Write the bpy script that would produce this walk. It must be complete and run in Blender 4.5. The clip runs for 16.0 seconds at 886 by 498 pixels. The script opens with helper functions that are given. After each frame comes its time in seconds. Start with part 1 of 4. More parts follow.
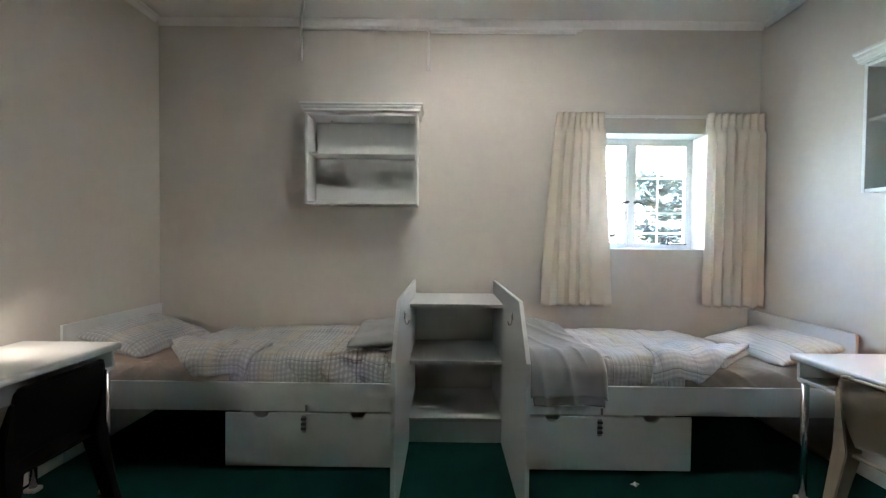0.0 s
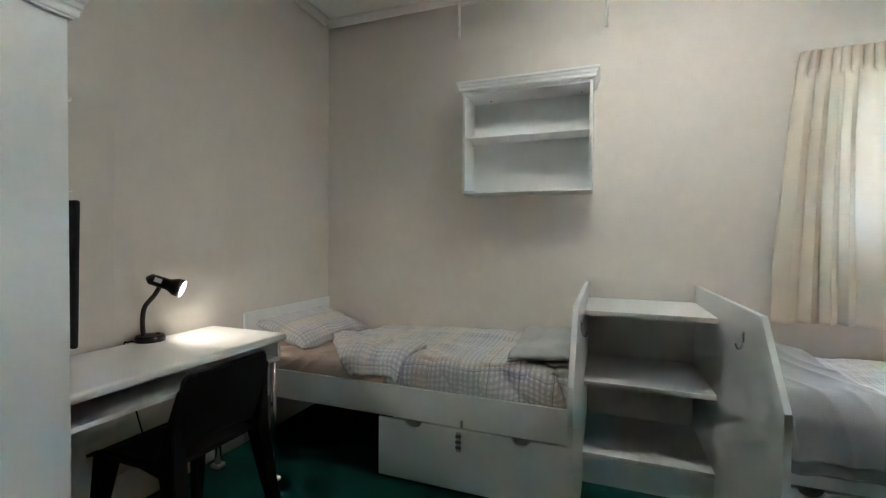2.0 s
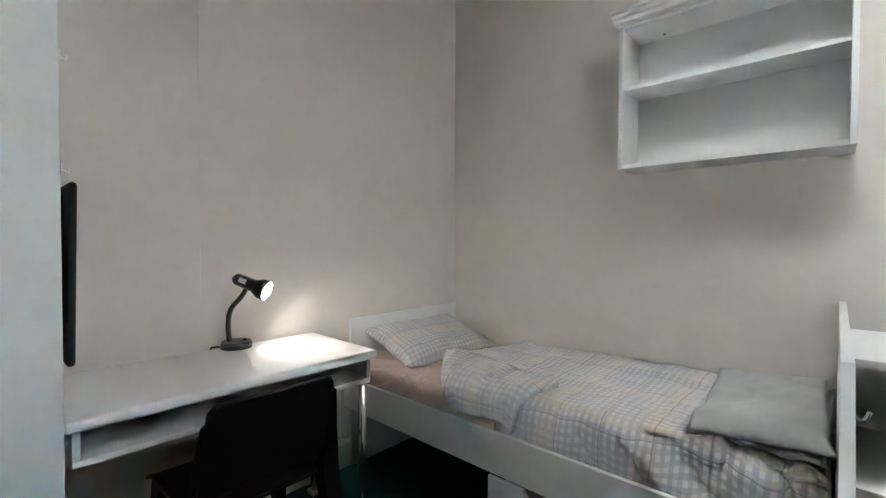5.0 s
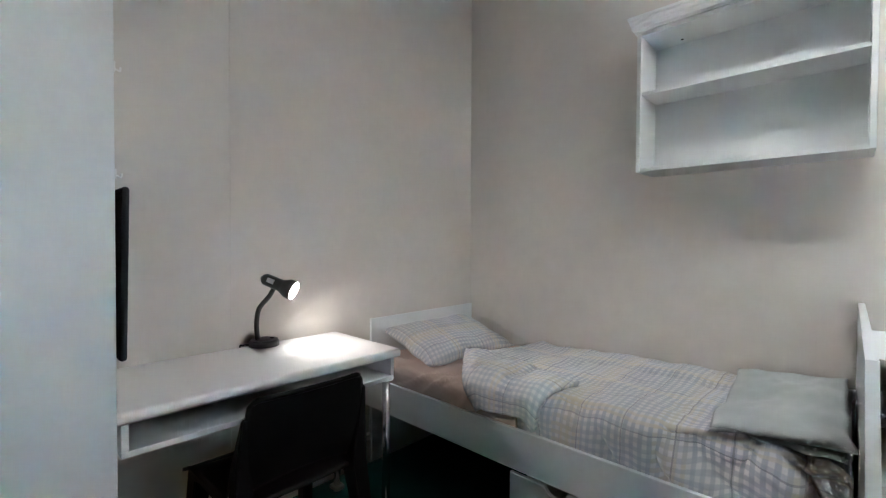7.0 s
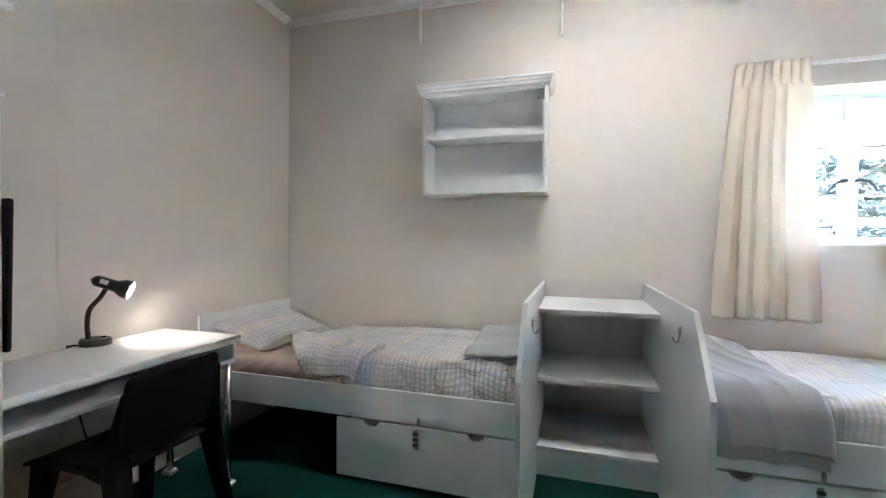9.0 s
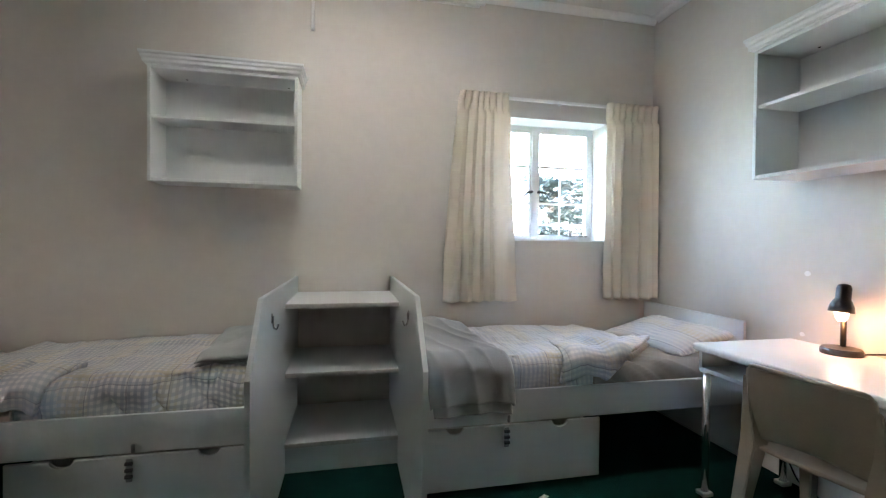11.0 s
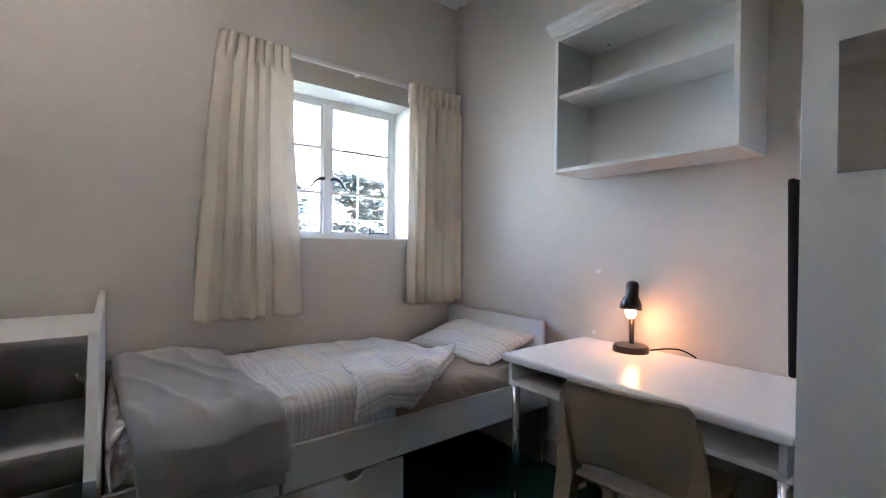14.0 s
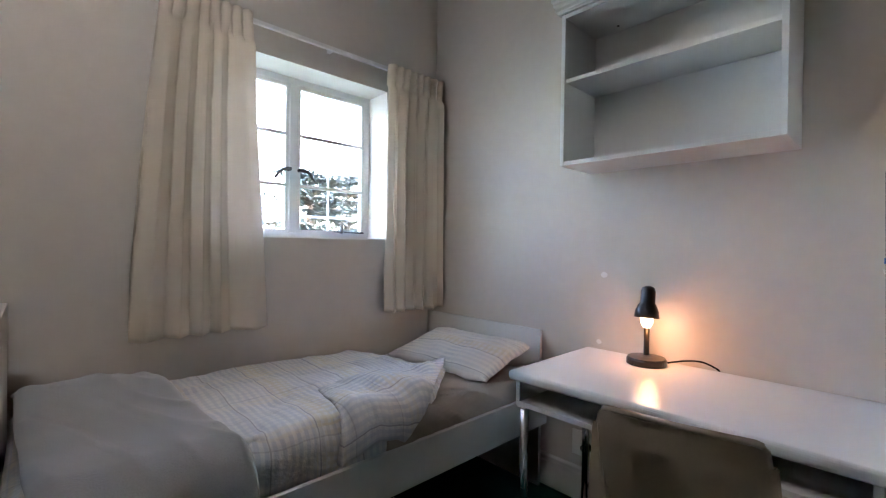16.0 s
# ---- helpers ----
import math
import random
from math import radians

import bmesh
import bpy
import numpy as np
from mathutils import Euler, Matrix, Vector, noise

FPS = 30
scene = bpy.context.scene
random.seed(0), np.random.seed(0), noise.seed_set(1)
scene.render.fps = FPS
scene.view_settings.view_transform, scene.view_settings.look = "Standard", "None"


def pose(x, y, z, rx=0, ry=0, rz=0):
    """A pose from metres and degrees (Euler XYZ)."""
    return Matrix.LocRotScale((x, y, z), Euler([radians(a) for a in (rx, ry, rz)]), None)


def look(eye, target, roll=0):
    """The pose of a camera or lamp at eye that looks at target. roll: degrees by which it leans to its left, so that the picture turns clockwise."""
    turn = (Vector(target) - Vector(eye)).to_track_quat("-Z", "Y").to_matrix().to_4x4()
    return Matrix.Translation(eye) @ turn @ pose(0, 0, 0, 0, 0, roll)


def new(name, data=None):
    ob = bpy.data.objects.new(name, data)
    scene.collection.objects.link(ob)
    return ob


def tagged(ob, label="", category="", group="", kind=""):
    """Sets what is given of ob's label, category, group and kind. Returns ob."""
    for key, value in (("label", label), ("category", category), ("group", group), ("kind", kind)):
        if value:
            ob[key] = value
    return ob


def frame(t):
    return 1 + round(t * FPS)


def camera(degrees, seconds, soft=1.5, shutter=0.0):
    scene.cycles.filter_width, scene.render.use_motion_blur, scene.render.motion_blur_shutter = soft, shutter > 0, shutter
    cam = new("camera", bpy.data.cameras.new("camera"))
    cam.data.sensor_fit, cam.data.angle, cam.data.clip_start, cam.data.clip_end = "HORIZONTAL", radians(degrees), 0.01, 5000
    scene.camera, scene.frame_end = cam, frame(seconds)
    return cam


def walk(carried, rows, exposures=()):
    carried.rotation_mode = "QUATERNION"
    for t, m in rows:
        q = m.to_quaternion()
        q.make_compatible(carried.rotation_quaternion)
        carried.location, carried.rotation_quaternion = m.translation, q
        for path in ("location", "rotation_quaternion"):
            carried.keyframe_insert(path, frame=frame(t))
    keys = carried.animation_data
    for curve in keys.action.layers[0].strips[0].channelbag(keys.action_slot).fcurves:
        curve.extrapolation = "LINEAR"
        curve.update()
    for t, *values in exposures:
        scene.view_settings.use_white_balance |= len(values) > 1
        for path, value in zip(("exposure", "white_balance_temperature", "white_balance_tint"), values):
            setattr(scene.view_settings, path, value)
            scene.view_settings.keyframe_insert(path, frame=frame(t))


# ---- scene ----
cam = camera(91.6, 16.0, soft=1.2)
PATH = [
    (0, (0.003, 0.057, 1.311), (-0.006, 2.056, 1.265), 0.6),
    (0.5, (0.029, 0.162, 1.294), (-0.056, 2.159, 1.243), 0.4),
    (1, (0.013, 0.267, 1.281), (-0.259, 2.247, 1.227), 0.4),
    (1.5, (-0.047, 0.365, 1.261), (-0.542, 2.302, 1.213), 0.4),
    (2, (-0.123, 0.465, 1.252), (-0.827, 2.337, 1.211), 0.5),
    (2.5, (-0.165, 0.584, 1.244), (-1.061, 2.372, 1.198), 0.4),
    (3, (-0.186, 0.722, 1.259), (-1.222, 2.433, 1.207), 0.3),
    (3.5, (-0.198, 0.853, 1.255), (-1.351, 2.486, 1.204), 0.2),
    (4, (-0.2, 0.973, 1.235), (-1.447, 2.536, 1.188), 0.2),
    (6.5, (-0.312, 1.172, 1.225), (-1.696, 2.615, 1.182), 0.2),
    (7, (-0.26, 1.042, 1.229), (-1.634, 2.494, 1.191), 0.3),
    (7.5, (-0.193, 0.865, 1.242), (-1.474, 2.401, 1.202), 0.3),
    (8, (-0.149, 0.715, 1.253), (-1.253, 2.382, 1.212), 0.7),
    (8.5, (-0.103, 0.572, 1.255), (-0.959, 2.379, 1.218), 0.7),
    (9, (-0.046, 0.454, 1.247), (-0.622, 2.369, 1.214), 0.5),
    (9.5, (-0.012, 0.366, 1.253), (-0.312, 2.344, 1.221), 0.5),
    (10, (0.026, 0.369, 1.241), (-0.008, 2.368, 1.208), 0.5),
    (12.5, (0.236, 0.681, 1.222), (1.143, 2.463, 1.195), 0.8),
    (13, (0.281, 0.776, 1.213), (1.31, 2.491, 1.188), 0.7),
    (13.5, (0.354, 0.845, 1.197), (1.495, 2.488, 1.183), 0.7),
    (14, (0.42, 0.927, 1.212), (1.637, 2.513, 1.196), 0.7),
    (14.5, (0.462, 1.022, 1.202), (1.735, 2.565, 1.187), 0.7),
    (15, (0.469, 1.131, 1.209), (1.781, 2.64, 1.192), 0.9),
    (15.5, (0.472, 1.203, 1.212), (1.822, 2.679, 1.199), 0.8),
    (16, (0.467, 1.246, 1.214), (1.84, 2.7, 1.201), 0.8),
]
EXPOSURES = [(0, 6.85, 6700, 9), (1.5, 6.95, 6650, 6), (2.5, 7.45, 6550, 5), (4, 7.6, 6400, 9), (7, 7.55, 6050, 10), (9.0, 7.7, 6300, 12), (10.2, 7.15, 6650, 10), (12.3, 6.66, 6700, 15), (14, 6.34, 6800, 17), (16, 6.12, 6900, 18)]
walk(cam, [(t, look(eye, target, roll)) for t, eye, target, roll in PATH], EXPOSURES)

# ---- plan, in metres ----
WL, WR, WB, WF = -2.192, 2.385, 3.362, -0.90      # inner faces: side walls, window wall, wall behind
CEIL = 2.955
WX0, WX1, WZ0, WZ1 = 1.02, 1.99, 1.245, 2.13      # window opening
FRAME_Y = 3.575

# ---- world and light ----
world = bpy.data.worlds.new("sky")
scene.world = world
world.use_nodes = True
wn = world.node_tree.nodes
sky = wn.new("ShaderNodeTexSky")
sky.sky_type, sky.sun_disc = "NISHITA", False
sky.sun_elevation, sky.sun_rotation = radians(48), radians(200)
wn["Background"].inputs["Strength"].default_value = 0.15
world.node_tree.links.new(sky.outputs[0], wn["Background"].inputs["Color"])


def lamp(name, kind, m, energy, colour, **more):
    d = bpy.data.lights.new(name, kind)
    d.energy, d.color = energy, colour
    if kind == "AREA":
        d.shape, d.size, d.size_y = "RECTANGLE", more["size"], more["size_y"]
    elif kind == "SUN":
        d.angle = radians(more["angle"])
    else:
        d.shadow_soft_size = more["radius"]
        if kind == "SPOT":
            d.spot_size, d.spot_blend = radians(more["cone"]), more["blend"]
    ob = new(name, d)
    ob.matrix_world = m
    return ob


lamp("sun", "SUN", look((0, 0, 20), (9, 7, 0)), 0.5, (1, 0.96, 0.9), angle=10)
lamp("desk_lamp_light_cool", "SPOT", look((-2.008, 1.964, 1.002), (-1.93, 2.12, 0.85)), 0.050, (1.0, 0.90, 0.80), radius=0.05, cone=150, blend=0.6)
lamp("desk_lamp_light_warm", "POINT", pose(2.246, 1.925, 0.872), 0.022, (1.0, 0.44, 0.18), radius=0.03)

# ---- materials ----


def material(name, base, rough=0.5, metal=0.0, vary=0.06, grain=40.0, stain=2.0, bump=0.0, bump_scale=200.0, tint=None, coat=0.0, sheen=0.0, gloss=0.07, spec=0.5):
    """A surface with variation at two scales and fine relief."""
    m = bpy.data.materials.new(name)
    m.use_nodes = True
    n, l = m.node_tree.nodes, m.node_tree.links
    p = n["Principled BSDF"]
    p.inputs["Roughness"].default_value, p.inputs["Metallic"].default_value = rough, metal
    p.inputs["Coat Weight"].default_value = coat
    p.inputs["Sheen Weight"].default_value = sheen
    p.inputs["Specular IOR Level"].default_value = spec
    co = n.new("ShaderNodeTexCoord")
    big, fine = n.new("ShaderNodeTexNoise"), n.new("ShaderNodeTexNoise")
    big.inputs["Scale"].default_value, fine.inputs["Scale"].default_value = stain, grain
    big.inputs["Detail"].default_value = 5
    fine.inputs["Detail"].default_value = 3
    for t in (big, fine):
        l.new(co.outputs["Object"], t.inputs["Vector"])
    add = n.new("ShaderNodeMath")
    add.operation = "ADD"
    l.new(big.outputs[0], add.inputs[0])
    l.new(fine.outputs[0], add.inputs[1])
    ramp = n.new("ShaderNodeMapRange")
    ramp.inputs["From Min"].default_value, ramp.inputs["From Max"].default_value = 0.6, 1.4
    l.new(add.outputs[0], ramp.inputs["Value"])
    mix = n.new("ShaderNodeMix")
    mix.data_type = "RGBA"
    lo = [max(0, c * (1 - vary)) for c in base]
    hi = [min(1, c * (1 + vary)) for c in base] if tint is None else tint
    mix.inputs["A"].default_value, mix.inputs["B"].default_value = (*lo, 1), (*hi, 1)
    l.new(ramp.outputs[0], mix.inputs["Factor"])
    l.new(mix.outputs["Result"], p.inputs["Base Color"])
    rr = n.new("ShaderNodeMapRange")
    rr.inputs["To Min"].default_value, rr.inputs["To Max"].default_value = max(0.02, rough - gloss), min(1, rough + gloss)
    l.new(big.outputs[0], rr.inputs["Value"])
    l.new(rr.outputs[0], p.inputs["Roughness"])
    if bump:
        tex, b = n.new("ShaderNodeTexNoise"), n.new("ShaderNodeBump")
        tex.inputs["Scale"].default_value, tex.inputs["Detail"].default_value = bump_scale, 4
        b.inputs["Strength"].default_value, b.inputs["Distance"].default_value = bump, 0.004
        l.new(co.outputs["Object"], tex.inputs["Vector"])
        l.new(tex.outputs[0], b.inputs["Height"])
        l.new(b.outputs[0], p.inputs["Normal"])
    return m


def glow(name, colour, strength):
    m = bpy.data.materials.new(name)
    m.use_nodes = True
    p = m.node_tree.nodes["Principled BSDF"]
    p.inputs["Base Color"].default_value = (0.9, 0.9, 0.9, 1)
    p.inputs["Emission Color"].default_value, p.inputs["Emission Strength"].default_value = (*colour, 1), strength
    return m


def check_cloth(name, ground, one, two, period, strong=0.5, across=1.0):
    """Woven check: narrow light and dark threads both ways, with wider pastel bands. UV in metres."""
    m = bpy.data.materials.new(name)
    m.use_nodes = True
    n, l = m.node_tree.nodes, m.node_tree.links
    p = n["Principled BSDF"]
    p.inputs["Roughness"].default_value, p.inputs["Sheen Weight"].default_value = 0.9, 0.15
    uv, sep = n.new("ShaderNodeUVMap"), n.new("ShaderNodeSeparateXYZ")
    l.new(uv.outputs[0], sep.inputs[0])

    def math(op, a, b=None):
        x = n.new("ShaderNodeMath")
        x.operation = op
        for i, v in enumerate((a, b)):
            if v is None:
                continue
            if isinstance(v, (int, float)):
                x.inputs[i].default_value = v
            else:
                l.new(v, x.inputs[i])
        return x.outputs[0]

    def stripe(axis, per, share, shift=0.0):
        f = math("FRACT", math("ADD", math("DIVIDE", axis, per), shift))
        return math("LESS_THAN", f, share)

    def blend(a, b, f):
        x = n.new("ShaderNodeMix")
        x.data_type = "RGBA"
        for k, v in (("A", a), ("B", b), ("Factor", f)):
            if isinstance(v, tuple):
                x.inputs[k].default_value = (*v, 1)
            else:
                l.new(v, x.inputs[k])
        return x.outputs["Result"]

    u, v = sep.outputs[0], sep.outputs[1]
    def wave(axis):
        """Soft-edged stripes, as woven thread groups give."""
        w = math("MULTIPLY", math("SINE", math("MULTIPLY", axis, 6.2832 / period)), 1.3)
        c = n.new("ShaderNodeClamp")
        l.new(math("ADD", w, 0.5), c.inputs[0])
        return c.outputs[0]

    su, sv = wave(u), wave(v)
    bu = blend(one, two, stripe(u, 0.34, 0.22))
    bv = blend(one, two, stripe(v, 0.30, 0.2, 0.45))
    wide_u = stripe(u, 0.34, 0.22, 0.1)
    wide_v = stripe(v, 0.30, 0.22, 0.3)
    c = blend(ground, bu, math("MULTIPLY", su, strong))
    c2 = blend(c, bv, math("MULTIPLY", sv, strong * across))
    c3 = blend(c2, two, math("MULTIPLY", wide_u, math("MULTIPLY", sv, 0.5)))
    c4 = blend(c3, one, math("MULTIPLY", wide_v, math("MULTIPLY", su, 0.5)))
    no = n.new("ShaderNodeTexNoise")
    no.inputs["Scale"].default_value = 3.0
    l.new(uv.outputs[0], no.inputs["Vector"])
    c5 = blend(c4, ground, math("MULTIPLY", no.outputs[0], 0.25))
    threads = math("MAXIMUM", stripe(u, 0.155, 0.030, 0.2), math("MULTIPLY", stripe(v, 0.19, 0.022, 0.6), across))
    c6 = blend(c5, (0.24, 0.23, 0.26), math("MULTIPLY", threads, 0.55))
    l.new(c6, p.inputs["Base Color"])
    fine, b = n.new("ShaderNodeTexNoise"), n.new("ShaderNodeBump")
    fine.inputs["Scale"].default_value, fine.inputs["Detail"].default_value = 55, 4
    b.inputs["Strength"].default_value, b.inputs["Distance"].default_value = 0.35, 0.006
    l.new(uv.outputs[0], fine.inputs["Vector"])
    l.new(fine.outputs[0], b.inputs["Height"])
    l.new(b.outputs[0], p.inputs["Normal"])
    return m


WALL = material("wall_paint", (0.63, 0.59, 0.545), 0.55, vary=0.035, stain=1.1, grain=18, bump=0.10, bump_scale=45)
CEILING = material("ceiling_paint", (0.72, 0.71, 0.69), 0.8, vary=0.03, bump=0.08, bump_scale=60)
TRIM = material("trim_gloss_paint", (0.80, 0.79, 0.78), 0.35, vary=0.04, grain=30, bump=0.05, bump_scale=70)
BOARD = material("white_melamine", (0.73, 0.745, 0.745), 0.34, vary=0.025, stain=1.6, grain=60, bump=0.03, bump_scale=140)
BOARD_EDGE = material("worn_board_edge", (0.62, 0.60, 0.57), 0.6, vary=0.18, stain=14, grain=70)
DESKTOP = material("white_postformed_top", (0.80, 0.79, 0.78), 0.30, vary=0.015, stain=2.2, grain=80, gloss=0.02)
CARPET = material("green_carpet", (0.006, 0.042, 0.037), 1.0, vary=0.35, stain=3, grain=260, bump=0.9, bump_scale=420, spec=0.02)
CHROME = material("chrome_tube", (0.62, 0.62, 0.63), 0.16, metal=1.0, vary=0.05)
STEEL = material("dull_steel", (0.34, 0.34, 0.35), 0.4, metal=1.0, vary=0.12)
DARK_STEEL = material("dark_steel", (0.07, 0.07, 0.075), 0.45, metal=0.6, vary=0.15)
BLACK = material("black_plastic", (0.004, 0.004, 0.0045), 0.5, vary=0.25, grain=120, bump=0.06, bump_scale=300, spec=0.1)
LAMP_BLACK = material("black_enamel", (0.012, 0.012, 0.012), 0.3, vary=0.2)
TAN = material("tan_plastic", (0.33, 0.265, 0.195), 0.42, vary=0.06, stain=4, grain=150, bump=0.08, bump_scale=260)
WHITE_PLASTIC = material("white_plastic", (0.78, 0.78, 0.76), 0.4, vary=0.05, stain=9)
FELT = material("black_felt", (0.010, 0.010, 0.011), 0.95, vary=0.3, grain=300, bump=0.4, bump_scale=500)
CURTAIN = material("cream_cotton", (0.82, 0.75, 0.645), 0.92, vary=0.05, stain=5, grain=300, bump=0.25, bump_scale=500, sheen=0.1)
ct = CURTAIN.node_tree
tl, mx = ct.nodes.new("ShaderNodeBsdfTranslucent"), ct.nodes.new("ShaderNodeMixShader")
tl.inputs["Color"].default_value = (0.82, 0.74, 0.67, 1)
mx.inputs[0].default_value = 0.26
ct.links.new(ct.nodes["Principled BSDF"].outputs[0], mx.inputs[1])
ct.links.new(tl.outputs[0], mx.inputs[2])
ct.links.new(mx.outputs[0], ct.nodes["Material Output"].inputs["Surface"])
SHEET_PINK = material("dusty_pink_sheet", (0.50, 0.39, 0.345), 0.9, vary=0.05, stain=5, grain=200, bump=1.0, bump_scale=9)
SHEET_TAUPE = material("taupe_sheet", (0.40, 0.345, 0.295), 0.9, vary=0.06, stain=5, grain=200, bump=1.0, bump_scale=9)
FLEECE = material("grey_fleece", (0.31, 0.32, 0.33), 1.0, vary=0.08, stain=6, grain=220, bump=0.5, bump_scale=260, sheen=0.4)
FLEECE_PALE = material("pale_grey_fleece", (0.37, 0.395, 0.39), 1.0, vary=0.06, stain=6, grain=220, bump=0.5, bump_scale=260, sheen=0.3)
DUVET = check_cloth("pastel_check_cotton", (0.62, 0.605, 0.60), (0.33, 0.37, 0.43), (0.56, 0.49, 0.36), 0.025, 0.55)
DUVET_PALE = check_cloth("pale_check_cotton", (0.69, 0.685, 0.68), (0.46, 0.49, 0.56), (0.66, 0.58, 0.42), 0.025, 0.5, 0.55)
STRIPED = check_cloth("pale_striped_cotton", (0.71, 0.69, 0.66), (0.50, 0.51, 0.54), (0.66, 0.57, 0.40), 0.034, 0.35, 0.15)
MIRROR = material("silvered_glass", (0.82, 0.84, 0.84), 0.03, metal=1.0, vary=0.01)
HOLE = material("screw_hole", (0.02, 0.02, 0.02), 0.8)
PATCH = material("plaster_patch", (0.80, 0.79, 0.78), 0.8, vary=0.05)
LABEL = material("paper_label", (0.70, 0.72, 0.74), 0.6, vary=0.25, grain=400, stain=90)
BLUE_PIN = material("blue_pin", (0.05, 0.20, 0.55), 0.35)
TUBE = glow("opal_diffuser", (1.0, 0.97, 0.93), 0.42)
BULB_COOL = glow("lit_bulb_cool", (1.0, 0.95, 0.88), 0.15)
BULB_WARM = glow("lit_bulb_warm", (1.0, 0.74, 0.46), 0.22)
LEAF = material("cedar_needles", (0.020, 0.036, 0.036), 0.8, vary=0.5, stain=1.5, grain=9)
BARK = material("bark", (0.12, 0.09, 0.07), 0.9, vary=0.3, bump=0.5, bump_scale=20)
GRASS = material("lawn", (0.08, 0.11, 0.05), 0.95, vary=0.3, stain=0.2, grain=4)
RENDERED = material("white_rendered_wall", (0.72, 0.71, 0.69), 0.8, vary=0.05)
SLATE = material("blue_roof_sheet", (0.10, 0.17, 0.30), 0.6, vary=0.1)

GLASS = bpy.data.materials.new("window_glass")
GLASS.use_nodes = True
gp = GLASS.node_tree.nodes["Principled BSDF"]
gp.inputs["Transmission Weight"].default_value, gp.inputs["Roughness"].default_value, gp.inputs["IOR"].default_value = 1.0, 0.0, 1.45

# ---- building blocks ----


def thing(name, base, label, category, group="", kind=""):
    ob = new(name)
    ob.location = base
    ob.empty_display_size = 0.1
    return tagged(ob, label, category, group, kind)


def finish(bm, mat, smooth):
    me = bpy.data.meshes.new("mesh")
    bmesh.ops.recalc_face_normals(bm, faces=bm.faces)
    bm.to_mesh(me)
    bm.free()
    me.materials.append(mat)
    if smooth:
        for f in me.polygons:
            f.use_smooth = True
    return me


def part(name, bm, mat, parent, label="", smooth=False):
    """One mesh, built in world places, under a thing or a part."""
    ob = new(name, finish(bm, mat, smooth))
    ob.parent = parent
    if parent.type == "EMPTY":
        ob.matrix_parent_inverse = Matrix.Translation(parent.location).inverted()
    return tagged(ob, label)


def solid(name, bm, mat, label, category="", kind="", group="", smooth=False):
    return tagged(new(name, finish(bm, mat, smooth)), label, category, group, kind)


def add_box(bm, x0, x1, y0, y1, z0, z1, bevel=0.0, segs=2):
    made = bmesh.ops.create_cube(bm, size=1, matrix=Matrix.Translation(((x0 + x1) / 2, (y0 + y1) / 2, (z0 + z1) / 2)) @ Matrix.Diagonal((x1 - x0, y1 - y0, z1 - z0, 1)))
    if bevel:
        edges = list({e for v in made["verts"] for e in v.link_edges})
        bmesh.ops.bevel(bm, geom=edges, offset=bevel, segments=segs, affect="EDGES", profile=0.5)
    return bm


def box(*a, bevel=0.0, segs=2):
    return add_box(bmesh.new(), *a, bevel=bevel, segs=segs)


def prism(points, axis, lo, hi, bevel=0.0):
    """A flat outline pushed along an axis. Points are given on the two other axes in order."""
    bm = bmesh.new()

    def at(p, h):
        return (h, p[0], p[1]) if axis == "x" else (p[0], h, p[1]) if axis == "y" else (p[0], p[1], h)
    a = [bm.verts.new(at(p, lo)) for p in points]
    b = [bm.verts.new(at(p, hi)) for p in points]
    k = len(points)
    caps = [bm.faces.new(a), bm.faces.new(b[::-1])]
    for i in range(k):
        bm.faces.new((a[i], b[i], b[(i + 1) % k], a[(i + 1) % k]))
    if bevel:
        edges = list({e for f in caps for e in f.edges})
        bmesh.ops.bevel(bm, geom=edges, offset=bevel, segments=2, affect="EDGES")
    return bm


def tube(points, radius, sides=12, bm=None):
    """A round bar along points; radius a number or one for each point."""
    bm = bm or bmesh.new()
    pts = [Vector(p) for p in points]
    rad = radius if isinstance(radius, (list, tuple)) else [radius] * len(pts)
    rings, ref = [], None
    for i, p in enumerate(pts):
        d = (pts[min(i + 1, len(pts) - 1)] - pts[max(i - 1, 0)]).normalized()
        if ref is None:
            ref = d.orthogonal().normalized()
        ref = (ref - d * ref.dot(d)).normalized()
        side = d.cross(ref)
        rings.append([bm.verts.new(p + rad[i] * (math.cos(a) * ref + math.sin(a) * side)) for a in (2 * math.pi * k / sides for k in range(sides))])
    for r, s in zip(rings, rings[1:]):
        for k in range(sides):
            bm.faces.new((r[k], r[(k + 1) % sides], s[(k + 1) % sides], s[k]))
    bm.faces.new(rings[0][::-1])
    bm.faces.new(rings[-1])
    return bm


def bend(points, steps=8):
    """A smooth line through points."""
    out, p = [], [Vector(q) for q in points]
    p = [2 * p[0] - p[1], *p, 2 * p[-1] - p[-2]]
    for a, b, c, d in zip(p, p[1:], p[2:], p[3:]):
        for k in range(steps):
            t = k / steps
            out.append(0.5 * (2 * b + (c - a) * t + (2 * a - 5 * b + 4 * c - d) * t * t + (3 * b - a - 3 * c + d) * t ** 3))
    return [*out, p[-2]]


